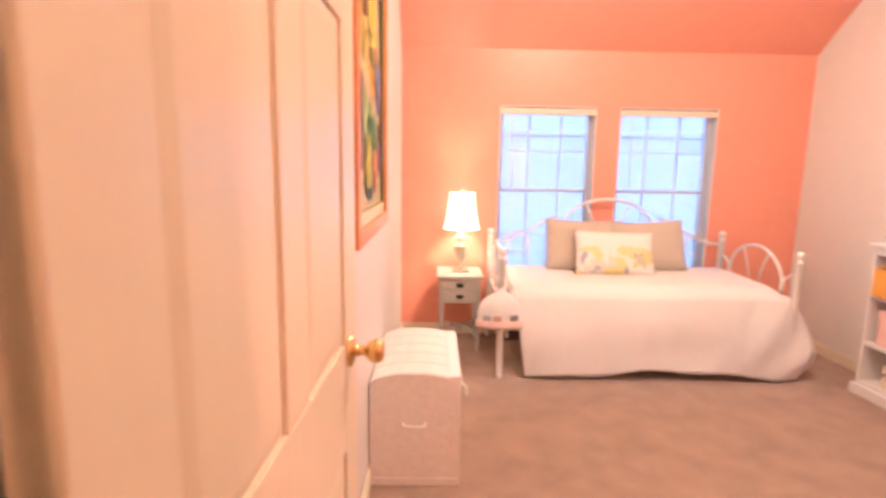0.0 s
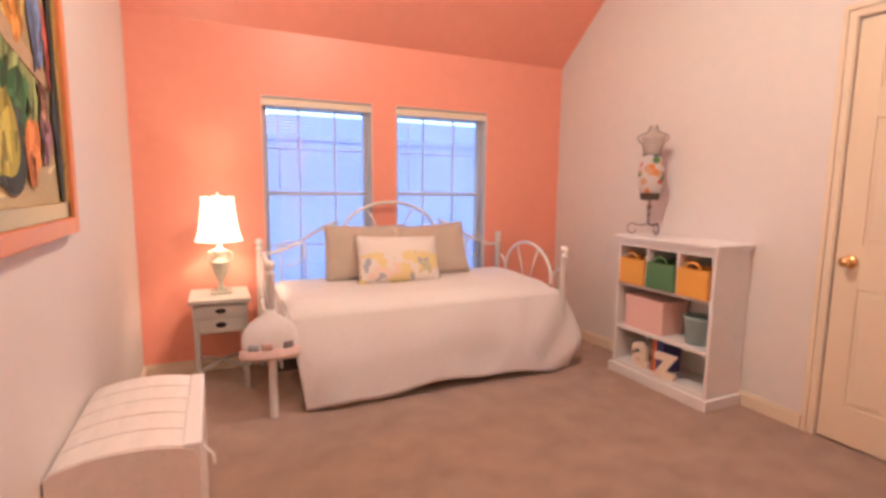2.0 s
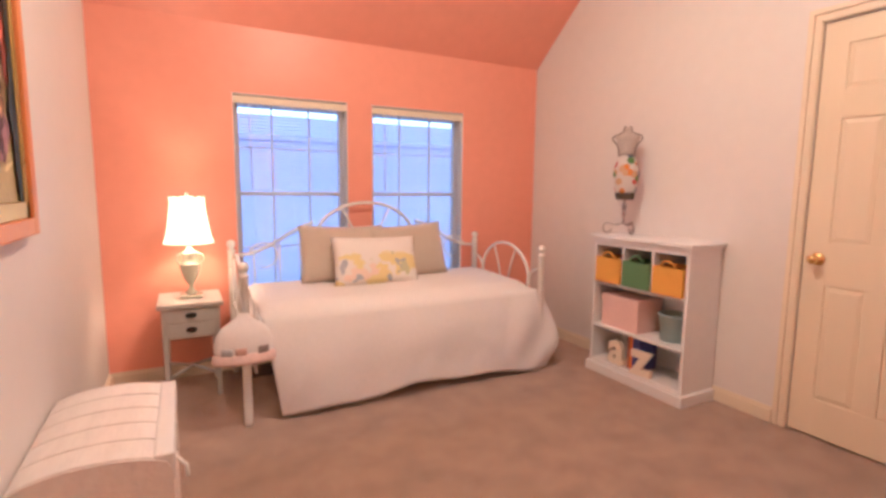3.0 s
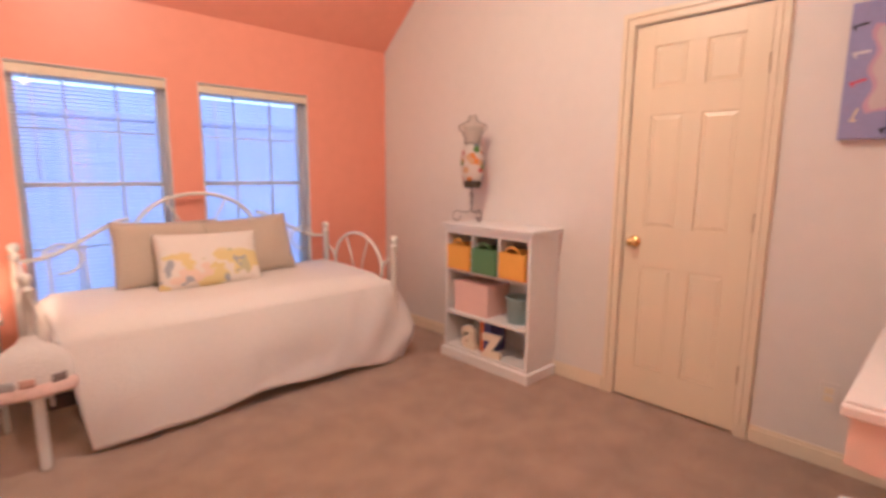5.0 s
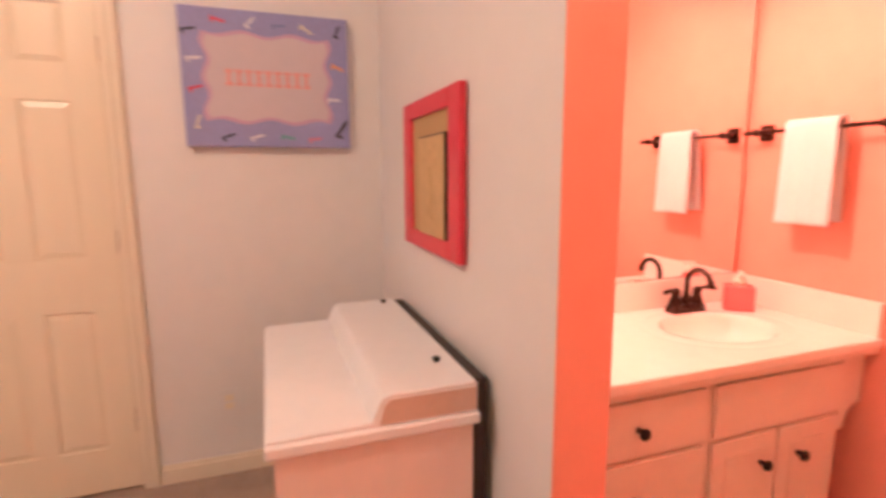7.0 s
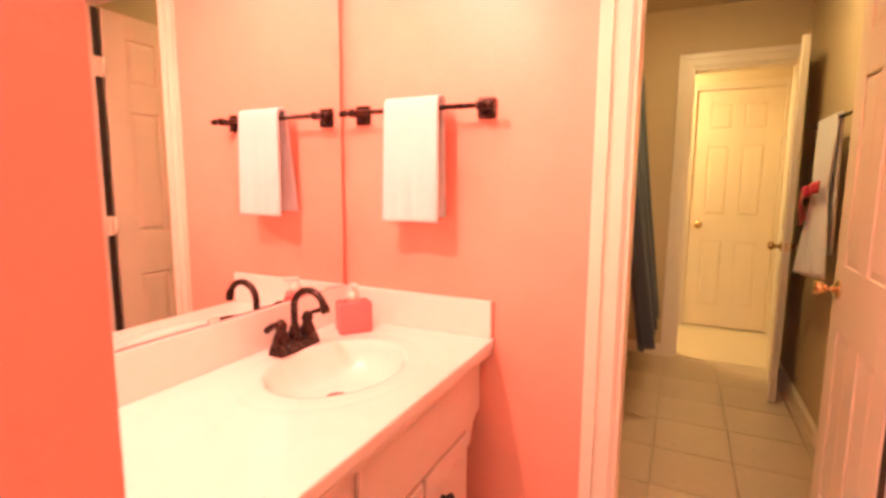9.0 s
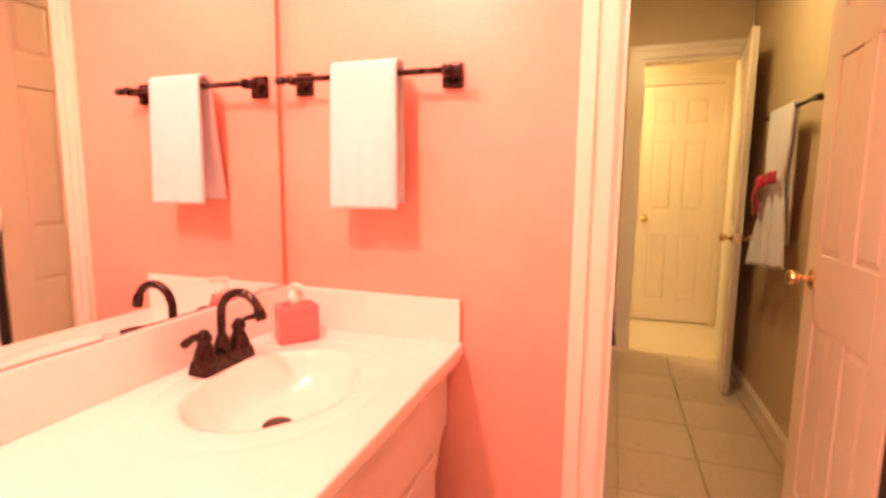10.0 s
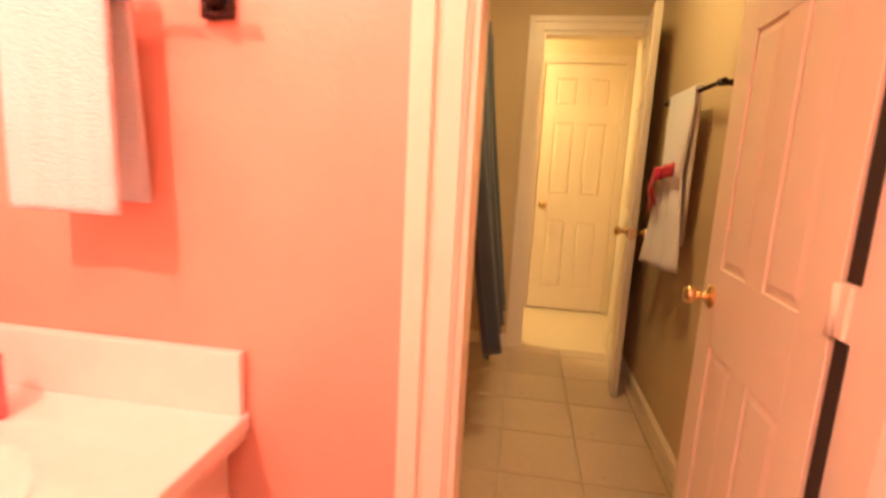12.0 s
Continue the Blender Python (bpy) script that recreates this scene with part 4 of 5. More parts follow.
    dab("sage", (0.30, 0.38, 0.11), [(0.24, 0.62), (0.7, 0.50), (0.84, 0.46), (0.80, 0.30), (0.58, 0.2), (0.3, 0.3)], 10, 80)
    dab("cream_band", (0.52, 0.40, 0.22), [(0.0, 0.68), (0.14, 0.68), (0.5, 0.56), (0.94, 0.46), (0.96, 0.52), (0.56, 0.63), (0.2, 0.75), (0.0, 0.76)])
    dab("amber", (0.62, 0.27, 0.01), oval(0.50, 0.78, 0.17, 0.055, -62, wob=0.2), 5, -62)
    dab("amber", (0.62, 0.27, 0.01), oval(0.60, 0.66, 0.07, 0.045, 80, wob=0.2), 2, 80)
    dab("yolk", (0.80, 0.50, 0.01), oval(0.56, 0.94, 0.17, 0.075, 18, wob=0.25), 6, 30)
    dab("maroon", (0.14, 0.03, 0.015), oval(0.33, 0.985, 0.08, 0.03, 10, wob=0.2), 2, 10)
    dab("moss", (0.14, 0.20, 0.06), oval(0.50, 0.86, 0.12, 0.035, -52, wob=0.25), 3, -50)
    dab("dusty_pink", (0.50, 0.16, 0.12), oval(0.68, 0.84, 0.035, 0.06, 8, wob=0.2), 2, 80)
    dab("cornflower", (0.14, 0.22, 0.42), oval(0.80, 0.70, 0.085, 0.13, 6, wob=0.16), 8, 85)
    dab("brick_red", (0.45, 0.10, 0.05), oval(0.91, 0.66, 0.03, 0.14, 4, wob=0.2), 4, 88)
    dab("leaf_green", (0.035, 0.14, 0.03), [(0.34, 0.45), (0.4, 0.49), (0.46, 0.46), (0.56, 0.50), (0.66, 0.42), (0.62, 0.28), (0.54, 0.24), (0.48, 0.36), (0.38, 0.40)], 8, 70)
    dab("shadow_green", (0.03, 0.05, 0.03), oval(0.415, 0.20, 0.15, 0.165, -4, wob=0.05), 4, 80)
    dab("pear_green", (0.42, 0.38, 0.008), oval(0.385, 0.24, 0.125, 0.145, -4, wob=0.06), 8, 84)
    dab("orange", (0.62, 0.22, 0.01), oval(0.64, 0.21, 0.075, 0.13, -16, wob=0.14), 5, 72)
    dab("mauve", (0.26, 0.14, 0.16), oval(0.81, 0.27, 0.065, 0.10, 0, wob=0.25), 6, 80)
    dab("umber", (0.12, 0.05, 0.02), oval(0.79, 0.43, 0.04, 0.05, 0, wob=0.3), 3, 80)
    dab("peach", (0.62, 0.32, 0.16), oval(0.80, 0.38, 0.022, 0.05, 4, wob=0.2), 2, 86)
    dab("deep_green", (0.02, 0.045, 0.04), [(0.955, 0.0), (1, 0.0), (1, 1), (0.94, 1), (0.95, 0.5)], 4, 90)


big_painting()


# ---- bookcase and what stands on it ----
SX, SYL, SYR, SZ = -0.295, -1.065, -1.786, 0.945


def bookcase():
    o = thing("bookcase", (-0.15, (SYL + SYR) / 2, 0), "white painted low bookcase with cubbies above two shelves", "bookcase")
    bk = -0.006
    part("top", bx(SX - 0.02, bk + 0.004, SYR - 0.022, SYL + 0.022, SZ - 0.022, SZ, 0.004), WHITE_PAINT, o)
    part("top_moulding", bx(SX - 0.010, bk + 0.002, SYR - 0.011, SYL + 0.011, SZ - 0.04, SZ - 0.022, 0.004), WHITE_PAINT, o)
    for y in (SYR, SYL - 0.02):
        part("side_panel", bx(SX, bk, y, y + 0.02, 0.0, SZ - 0.04, 0.002), WHITE_PAINT, o)
    part("back_panel", bx(bk - 0.006, bk + 0.001, SYR + 0.02, SYL - 0.02, 0.02, SZ - 0.04), WHITE_PAINT, o)
    for z in (0.632, 0.335, 0.088):
        part("shelf", bx(SX + 0.004, bk - 0.006, SYR + 0.02, SYL - 0.02, z - 0.02, z, 0.002), WHITE_PAINT, o)
    part("head_rail", bx(SX + 0.001, SX + 0.02, SYR + 0.02, SYL - 0.02, SZ - 0.068, SZ - 0.04, 0.001), WHITE_PAINT, o)
    third = (SYL - SYR - 0.04) / 3
    for k in (1, 2):
        y = SYL - 0.02 - third * k
        part("divider", bx(SX + 0.004, bk - 0.006, y - 0.008, y + 0.008, 0.632, SZ - 0.04, 0.001), WHITE_PAINT, o)
    part("plinth", bx(SX - 0.018, bk + 0.002, SYR - 0.018, SYL + 0.018, 0.0, 0.066, 0.006), WHITE_PAINT, o)
    return third


third = bookcase()


def bin_box(y, material, label):
    w, z0, h = 0.205, 0.632, 0.165
    x0, x1 = SX - 0.012, SX + 0.20
    o = thing("storage_bin", (x0, y, z0), label, "storage bin", "felt bins in the bookcase")
    b = bx(x0, x0 + 0.006, y - w / 2, y + w / 2, z0, z0 + h, 0.003)
    b = bx(x1 - 0.006, x1, y - w / 2, y + w / 2, z0, z0 + h, 0.003, bm=b)
    for s in (-1, 1):
        b = bx(x0, x1, y + s * (w / 2 - 0.006), y + s * w / 2, z0, z0 + h, 0.002, bm=b)
    b = bx(x0, x1, y - w / 2, y + w / 2, z0, z0 + 0.006, bm=b)
    part("body", b, material, o)
    part("handle", tube([(x0 + 0.004, y + 0.05 * math.cos(a), z0 + h - 0.004 + 0.042 * math.sin(a)) for a in [math.pi * i / 12 for i in range(13)]], 0.006, 8), material, o)


for k, (m_, lab) in enumerate(((ORANGE_FELT, "orange felt storage bin with loop handle"), (GREEN_FELT, "green felt storage bin with loop handle"), (ORANGE_FELT, "orange felt storage bin with loop handle"))):
    bin_box(SYL - 0.02 - third * (k + 0.5), m_, lab)

o = thing("gift_box", (-0.16, -1.29, 0.335), "pale pink lidded box on the shelf", "box")
part("box_body", bx(-0.27, -0.05, -1.435, -1.135, 0.335, 0.50, 0.003), PINK_BOX, o)
part("lid", bx(-0.274, -0.046, -1.439, -1.131, 0.50, 0.548, 0.003), PINK_BOX, o)
o = thing("bucket", (-0.17, -1.62, 0.335), "small aqua metal bucket on the shelf", "bucket")
part("pail", lathe([(0.07, 0.0), (0.086, 0.15), (0.091, 0.155), (0.091, 0.163), (0.083, 0.163), (0.082, 0.15), (0.067, 0.006), (0.001, 0.006)], 30, (-0.17, -1.62, 0.335)), AQUA, o)
part("rim", lathe([(0.085, 0.156), (0.0925, 0.158), (0.0925, 0.166), (0.085, 0.168)], 30, (-0.17, -1.62, 0.335), cap=False), AQUA, o)


def letter(ch, y, x, size, rot, name, label):
    c = bpy.data.curves.new(name, 'FONT')
    c.body, c.size, c.extrude, c.bevel_depth = ch, size, 0.016, 0.002
    c.offset = 0.007
    tmp = new(name, c)
    bpy.context.view_layer.update()
    me = bpy.data.meshes.new_from_object(tmp)
    bpy.data.objects.remove(tmp)
    me.materials.clear()
    me.materials.append(CREAM_LETTER)
    ob = new(name, me)
    low = min(v.co.y for v in me.vertices)
    ob.matrix_world = Matrix.Translation((x, y, 0.088 - low + 0.0005)) @ Matrix.Rotation(radians(-90 + rot), 4, 'Z') @ Matrix.Rotation(radians(90), 4, 'X')
    tagged(ob, label, "letter", "bookend letters")


letter("a", -1.21, -0.255, 0.30, 0, "letter_block", "cream painted wooden letter a bookend")
letter("z", -1.425, -0.285, 0.30, 8, "letter_block", "cream painted wooden letter z bookend")


def book(y0, y1, h, lean, material, label):
    o = thing("book", (-0.16, (y0 + y1) / 2, 0.088), label, "book", "books between the letters")
    sh = Matrix.Translation((0, (y0 + y1) / 2, 0.089)) @ Matrix.Rotation(radians(lean), 4, 'X')
    d = (y1 - y0) / 2
    b = bx(-0.245, -0.09, -d, -d + 0.003, 0.0, h)
    b = bx(-0.245, -0.09, d - 0.003, d, 0.0, h, bm=b)
    b = bx(-0.248, -0.243, -d, d, 0.0, h, 0.001, bm=b)
    bmesh.ops.transform(b, matrix=sh, verts=b.verts)
    part("cover", b, material, o)
    b = bx(-0.243, -0.094, -d + 0.003, d - 0.003, 0.003, h - 0.004)
    bmesh.ops.transform(b, matrix=sh, verts=b.verts)
    part("page_block", b, PAGES, o, "cream page block")


book(-1.368, -1.350, 0.205, 0, BROWN_BOOK, "brown book standing between the letters")
book(-1.390, -1.370, 0.220, 0, ORANGE_BOOK, "orange book standing between the letters")
book(-1.414, -1.392, 0.212, 0, NAVY_BOOK, "blue book standing between the letters")
book(-1.448, -1.417, 0.224, 0, NAVY_BOOK, "thick blue book standing behind the letter z")


def floral_cloth():
    m = mat("floral_fabric", (0.62, 0.58, 0.54), 0.8, var=0.05, scale=30, bump=0.5, bscale=200)
    n, l = m.node_tree.nodes, m.node_tree.links
    b = n["Principled BSDF"]
    base = b.inputs["Base Color"].links[0].from_socket
    co, vo = n.new("ShaderNodeTexCoord"), n.new("ShaderNodeTexVoronoi")
    vo.inputs["Scale"].default_value = 20
    l.new(co.outputs["Object"], vo.inputs[0])
    hs, lt, mx, sep = n.new("ShaderNodeValToRGB"), n.new("ShaderNodeMath"), n.new("ShaderNodeMix"), n.new("ShaderNodeSeparateColor")
    lt.operation = 'LESS_THAN'
    lt.inputs[1].default_value = 0.5
    l.new(vo.outputs["Color"], sep.inputs[0]), l.new(sep.outputs[0], hs.inputs[0]), l.new(vo.outputs["Distance"], lt.inputs[0])
    hs.color_ramp.interpolation = 'CONSTANT'
    for pos, col in ((0.0, (0.45, 0.08, 0.07)), (0.2, (0.62, 0.22, 0.03)), (0.45, (0.10, 0.20, 0.06)), (0.7, (0.10, 0.15, 0.26)), (0.88, (0.55, 0.36, 0.20))):
        e = hs.color_ramp.elements[0] if pos == 0 else hs.color_ramp.elements.new(pos)
        e.color = (*col, 1)
    mx.data_type = 'RGBA'
    l.new(lt.outputs[0], mx.inputs[0]), l.new(base, mx.inputs[6]), l.new(hs.outputs[0], mx.inputs[7]), l.new(mx.outputs[2], b.inputs["Base Color"])
    return m


DARK_LACE = mat("dark_brown_lace", (0.10, 0.075, 0.055), 0.7, var=0.5, scale=90, bump=0.8, bscale=400)


def dress_form():
    c = (-0.155, -1.175, SZ)
    prof = [(0.055, 0.262), (0.070, 0.29), (0.078, 0.34), (0.082, 0.385), (0.076, 0.43), (0.060, 0.48), (0.052, 0.505)]
    b = lathe(prof, 26, c, 0.66, 1.0)
    for f in b.faces:
        f.material_index = 1
    # gauze bust, waist to shoulders and neck
    n0 = len(b.faces)
    b = lathe([(0.046, 0.506), (0.050, 0.53), (0.060, 0.565), (0.068, 0.595), (0.078, 0.615), (0.072, 0.632), (0.040, 0.642), (0.024, 0.652), (0.022, 0.672), (0.012, 0.684), (0.001, 0.686)], 26, c, 0.55, 1.0, b, cap=False)
    b.faces.ensure_lookup_table()
    for f in b.faces[n0:]:
        f.material_index = 2
    # wire outline with looped shoulders
    for s in (-1, 1):
        b = tube([(c[0] - 0.012, c[1] + s * r, c[2] + z) for r, z in ((0.049, 0.505), (0.052, 0.54), (0.064, 0.575), (0.078, 0.588), (0.090, 0.598), (0.094, 0.616), (0.082, 0.628), (0.050, 0.640), (0.027, 0.652), (0.024, 0.676), (0.012, 0.688))], 0.0042, 8, b)
    b = tube([(c[0] + 0.055 * 0.66 * math.cos(a), c[1] + 0.053 * math.sin(a), c[2] + 0.506 + 0.006 * math.cos(2 * a)) for a in [2 * math.pi * i / 20 for i in range(21)]], 0.004, 6, b)
    # hem lace
    n0 = len(b.faces)
    b = lathe([(0.056, 0.225), (0.064, 0.268), (0.056, 0.269)], 26, c, 0.66, 1.0, b, cap=False)
    b.faces.ensure_lookup_table()
    for f in b.faces[n0:]:
        f.material_index = 3
    # stem and scrolled feet
    b = lathe([(0.006, 0.07), (0.006, 0.12), (0.014, 0.13), (0.006, 0.145), (0.012, 0.165), (0.016, 0.185), (0.006, 0.2), (0.006, 0.265)], 14, c, bm=b)
    for a0 in (100, 220, 340):
        pts = []
        for i in range(22):
            u = i / 21
            if u < 0.5:
                r, z = 0.1 * u * 2, 0.075 - 0.012 * math.sin(u * 2 * math.pi) + 0.0 * u
            else:
                a = (u - 0.5) * 2 * 4.6
                r, z = 0.1 + 0.03 * math.sin(a) * (1 - 0.3 * (u - 0.5)), 0.040 + 0.035 * math.cos(a) * (1 - 0.3 * (u - 0.5))
            pts.append((c[0] + r * math.cos(radians(a0)), c[1] + r * math.sin(radians(a0)), c[2] + max(0.004, z)))
        b = tube(pts, 0.004, 8, b)
    for v in b.verts:
        v.co.z = c[2] + (v.co.z - c[2]) * 1.035
    bmesh.ops.rotate(b, cent=c, matrix=Matrix.Rotation(radians(32), 3, 'Z'), verts=b.verts)
    solid("dress_form", b, [WIRE, floral_cloth(), mat("grey_gauze", (0.58, 0.51, 0.46), 0.7, var=0.25, scale=40, bump=0.6, bscale=300), DARK_LACE], "small wire dress form with floral skirt on scrolled stand", "mannequin")


dress_form()


# ---- shoe canvas ----
def shoe_canvas():
    x, y0, y1, z0, z1 = -0.002, -3.747, -3.107, 1.428, 1.955
    o = thing("wall_canvas", (x, (y0 + y1) / 2, z0), "lilac canvas printed with shoes round a pink panel", "wall art")
    part("canvas", bx(x - 0.036, x, y0, y1, z0, z1, 0.004), CANVAS_LILAC, o)
    f = x - 0.0362
    w, h = y1 - y0, z1 - z0

    def P(u, v):
        return (y1 - u * w, z0 + (1 - v) * h)

    def scal(m_, amp, off):
        out = []
        for i in range(120):
            t = i / 30
            s, q = int(t), t - int(t)
            e = amp * math.sin(q * math.pi * 5)
            u0, u1, v0, v1 = 0.15 - off, 0.85 + off, 0.19 - off, 0.79 + off
            p = ((u0 + (u1 - u0) * q, v0 + e), (u1 + e, v0 + (v1 - v0) * q), (u1 - (u1 - u0) * q, v1 - e), (u0 - e, v1 - (v1 - v0) * q))[s]
            out.append(P(*p))
        return slab(out, f - m_, f - m_ - 0.0006, 'x')
    part("panel_border", scal(0.0, 0.018, 0.025), PANEL_ROSE, o, "rose scalloped border")
    part("panel_print", scal(0.0008, 0.016, 0.0), PANEL_PINK, o, "pale pink panel")
    b = None
    for k in range(9):
        u = 0.245 + k * 0.058
        b = slab([P(u, 0.43), P(u + 0.042, 0.43), P(u + 0.042, 0.455), P(u + 0.03, 0.455), P(u + 0.03, 0.525), P(u + 0.042, 0.525), P(u + 0.042, 0.55), P(u, 0.55), P(u, 0.525), P(u + 0.01, 0.525), P(u + 0.01, 0.455), P(u, 0.455)], f - 0.0015, f - 0.002, 'x', b)
    part("lettering", b, paint("coral_letter", (0.74, 0.34, 0.30)), o, "row of coral letters")
    cols = (("shoe_red", (0.60, 0.06, 0.10)), ("shoe_white", (0.75, 0.72, 0.75)), ("shoe_blue", (0.20, 0.24, 0.48)), ("shoe_cream", (0.70, 0.62, 0.50)), ("shoe_black", (0.03, 0.03, 0.06)),
            ("shoe_orange", (0.75, 0.30, 0.05)), ("shoe_teal", (0.14, 0.36, 0.38)), ("shoe_rose", (0.62, 0.20, 0.30)))
    spots = ((0.22, 0.08, 0, 0), (0.40, 0.08, 1, 60), (0.57, 0.09, 2, 20), (0.74, 0.10, 3, -20), (0.93, 0.1, 4, 80), (0.93, 0.37, 5, -10), (0.90, 0.62, 1, 10), (0.94, 0.85, 4, 70), (0.77, 0.93, 7, 20), (0.60, 0.92, 6, 0),
             (0.41, 0.92, 1, 30), (0.24, 0.92, 4, 35), (0.07, 0.82, 3, 85), (0.07, 0.57, 0, 30), (0.07, 0.36, 1, 20), (0.05, 0.16, 4, 25))
    for u, v, ci, rot in spots:
        s = 0.085 if not (u > 0.9 and v > 0.8) else 0.13
        base = [(-0.6, -0.1), (-0.55, 0.25), (-0.2, 0.1), (0.3, 0.0), (0.6, -0.12), (0.58, -0.28), (0.1, -0.2), (-0.35, -0.02), (-0.42, -0.3), (-0.52, -0.3)]
        c_, s_ = math.cos(radians(rot)), math.sin(radians(rot))
        poly = [P(u + s * (p * c_ - q * s_) * h / w, v - s * (p * s_ + q * c_)) for p, q in base]
        part("printed_shoe", slab(poly, f - 0.0002, f - 0.0012, 'x'), paint(*cols[ci]), o)


shoe_canvas()


# ---- red framed picture ----
def red_picture():
    x0, x1, z0, z1, y = -1.042, -0.50, 1.075, 1.549, YS + 0.002
    o = thing("framed_picture", ((x0 + x1) / 2, y, z0), "small ochre picture in a wide red frame", "picture")
    fw = 0.085
    for a, c, e, g in ((x0, x0 + fw, z0, z1), (x1 - fw, x1, z0, z1), (x0 + fw, x1 - fw, z0, z0 + fw * 0.62), (x0 + fw, x1 - fw, z1 - fw * 0.62, z1)):
        part("frame_bar", bx(a, c, y + 0.004, y + 0.026, e, g, 0.004), RED_FRAME, o)
    part("mat_board", bx(x0 + fw - 0.01, x1 - fw + 0.01, y, y + 0.014, z0 + 0.04, z1 - 0.04), TAN_MAT, o, "tan mat board")
    a, c, e, g = -0.925, -0.688, z0 + 0.053, z1 - 0.122
    part("art_backing", bx(a - 0.005, c + 0.005, y + 0.012, y + 0.024, e - 0.005, g + 0.005, 0.001), DARK, o, "thin dark edge")
    part("art_panel", bx(a, c, y + 0.02, y + 0.0275, e, g, 0.002), GOLD_ART, o)
    part("drawn_line", tube([(a + 0.13, y + 0.028, g - 0.09), (a + 0.10, y + 0.028, g - 0.16), (a + 0.125, y + 0.028, e + 0.07), (a + 0.09, y + 0.028, e + 0.05)], 0.0022, 6), TAN_MAT, o)


red_picture()


# ---- desk in the corner ----
def desk():
    x0, x1, y0, y1, t = -1.235, -0.40, -3.365, -3.835, 0.835
    o = thing("desk", ((x0 + x1) / 2, (y0 + y1) / 2, 0), "white and blush painted child's slant-top desk", "desk")
    # lid with a raised box along the back
    lid = [(y0, 0.764), (y0, 0.772), (-3.585, 0.776), (-3.604, 0.822), (-3.612, 0.831), (-3.624, t), (y1, t), (y1, 0.764)]
    part("lid", slab(lid, x0, x1, 'x', bev=0.002), WHITE_PAINT, o)
    # Tan stands for the shadow on the raised box's end face.
    part("shaded_end", slab([(-3.602, 0.770), (-3.614, 0.812), (-3.626, 0.824), (y1 + 0.004, 0.824), (y1 + 0.004, 0.770)], x0 - 0.0025, x0 + 0.003, 'x'), SHADED_TAN, o, "end face painted tan for its shade")
    part("lip", bx(x0 - 0.012, x1 + 0.008, y1 - 0.004, y0 + 0.006, 0.736, 0.764, 0.007, 3), WHITE_PAINT, o)
    # end panels with an arched cut-out
    poly = [(y1 + 0.01, 0.736), (y1 + 0.01, 0.02), (-3.582, 0.02), (-3.582, 0.50)]
    poly += [(-3.522 - 0.06 * math.cos(a), 0.50 + 0.108 * math.sin(a)) for a in [math.pi / 2 * i / 8 for i in range(1, 9)]]
    poly += [(y0 - 0.012, 0.618), (y0 - 0.012, 0.736)]
    for xa in (x0 + 0.002, x1 - 0.022):
        part("end_panel", slab(poly, xa, xa + 0.018, 'x'), PINKWHITE, o, "blush white end panel")
    part("front_rail", bx(x0 + 0.02, x1 - 0.022, y0 - 0.03, y0 - 0.014, 0.64, 0.736, 0.002), PINKWHITE, o)
    part("back_panel", bx(x0 + 0.02, x1 - 0.022, y1 + 0.012, y1 + 0.024, 0.06, 0.736), PINKWHITE, o)
    part("shelf", bx(x0 + 0.02, x1 - 0.022, y1 + 0.024, -3.60, 0.30, 0.318), PINKWHITE, o)
    for xx in (-0.455, -1.08):
        part("bumper", lathe([(0.006, 0.0), (0.008, 0.004), (0.011, 0.010), (0.010, 0.012), (0.001, 0.012)], 12, (xx, -3.785, t)), BLACK, o, "black rubber bumper")
    # Dark filler stands for the shaded gap between desk and wall.
    b = bx(x0 + 0.03, x1, y1 - 0.038, y1 - 0.006, 0.0, t - 0.006, 0.002)
    solid("gap_shade_board", b, DARK, "dark board added as the shaded gap behind the desk", "board")


def small_chair():
    """A small white chair with rounded arms, pushed under the desk."""
    o = thing("small_chair", (-1.06, -3.60, 0), "small white wooden chair with rounded arms under the desk", "chair")
    for xa in (-1.213, -0.96):
        part("post", bx(xa, xa + 0.026, -3.552, -3.512, 0.0, 0.578, 0.012, 3), WHITE_PAINT, o)
        part("arm", tube([(xa + 0.013, -3.378, 0.503), (xa + 0.013, -3.40, 0.508), (xa + 0.013, -3.46, 0.512), (xa + 0.013, -3.515, 0.514)], lambda u: 0.0165 + 0.003 * u, 12), WHITE_PAINT, o)
    part("seat", bx(-1.185, -0.962, -3.75, -3.515, 0.34, 0.37, 0.01, 3), WHITE_PAINT, o)


SHADED_TAN = mat("shaded_end_tan", (0.60, 0.45, 0.34), 0.6, var=0.08, scale=10)
PINKWHITE = mat("blush_white_paint", (0.80, 0.66, 0.58), 0.4, var=0.05, scale=5)
desk()
small_chair()


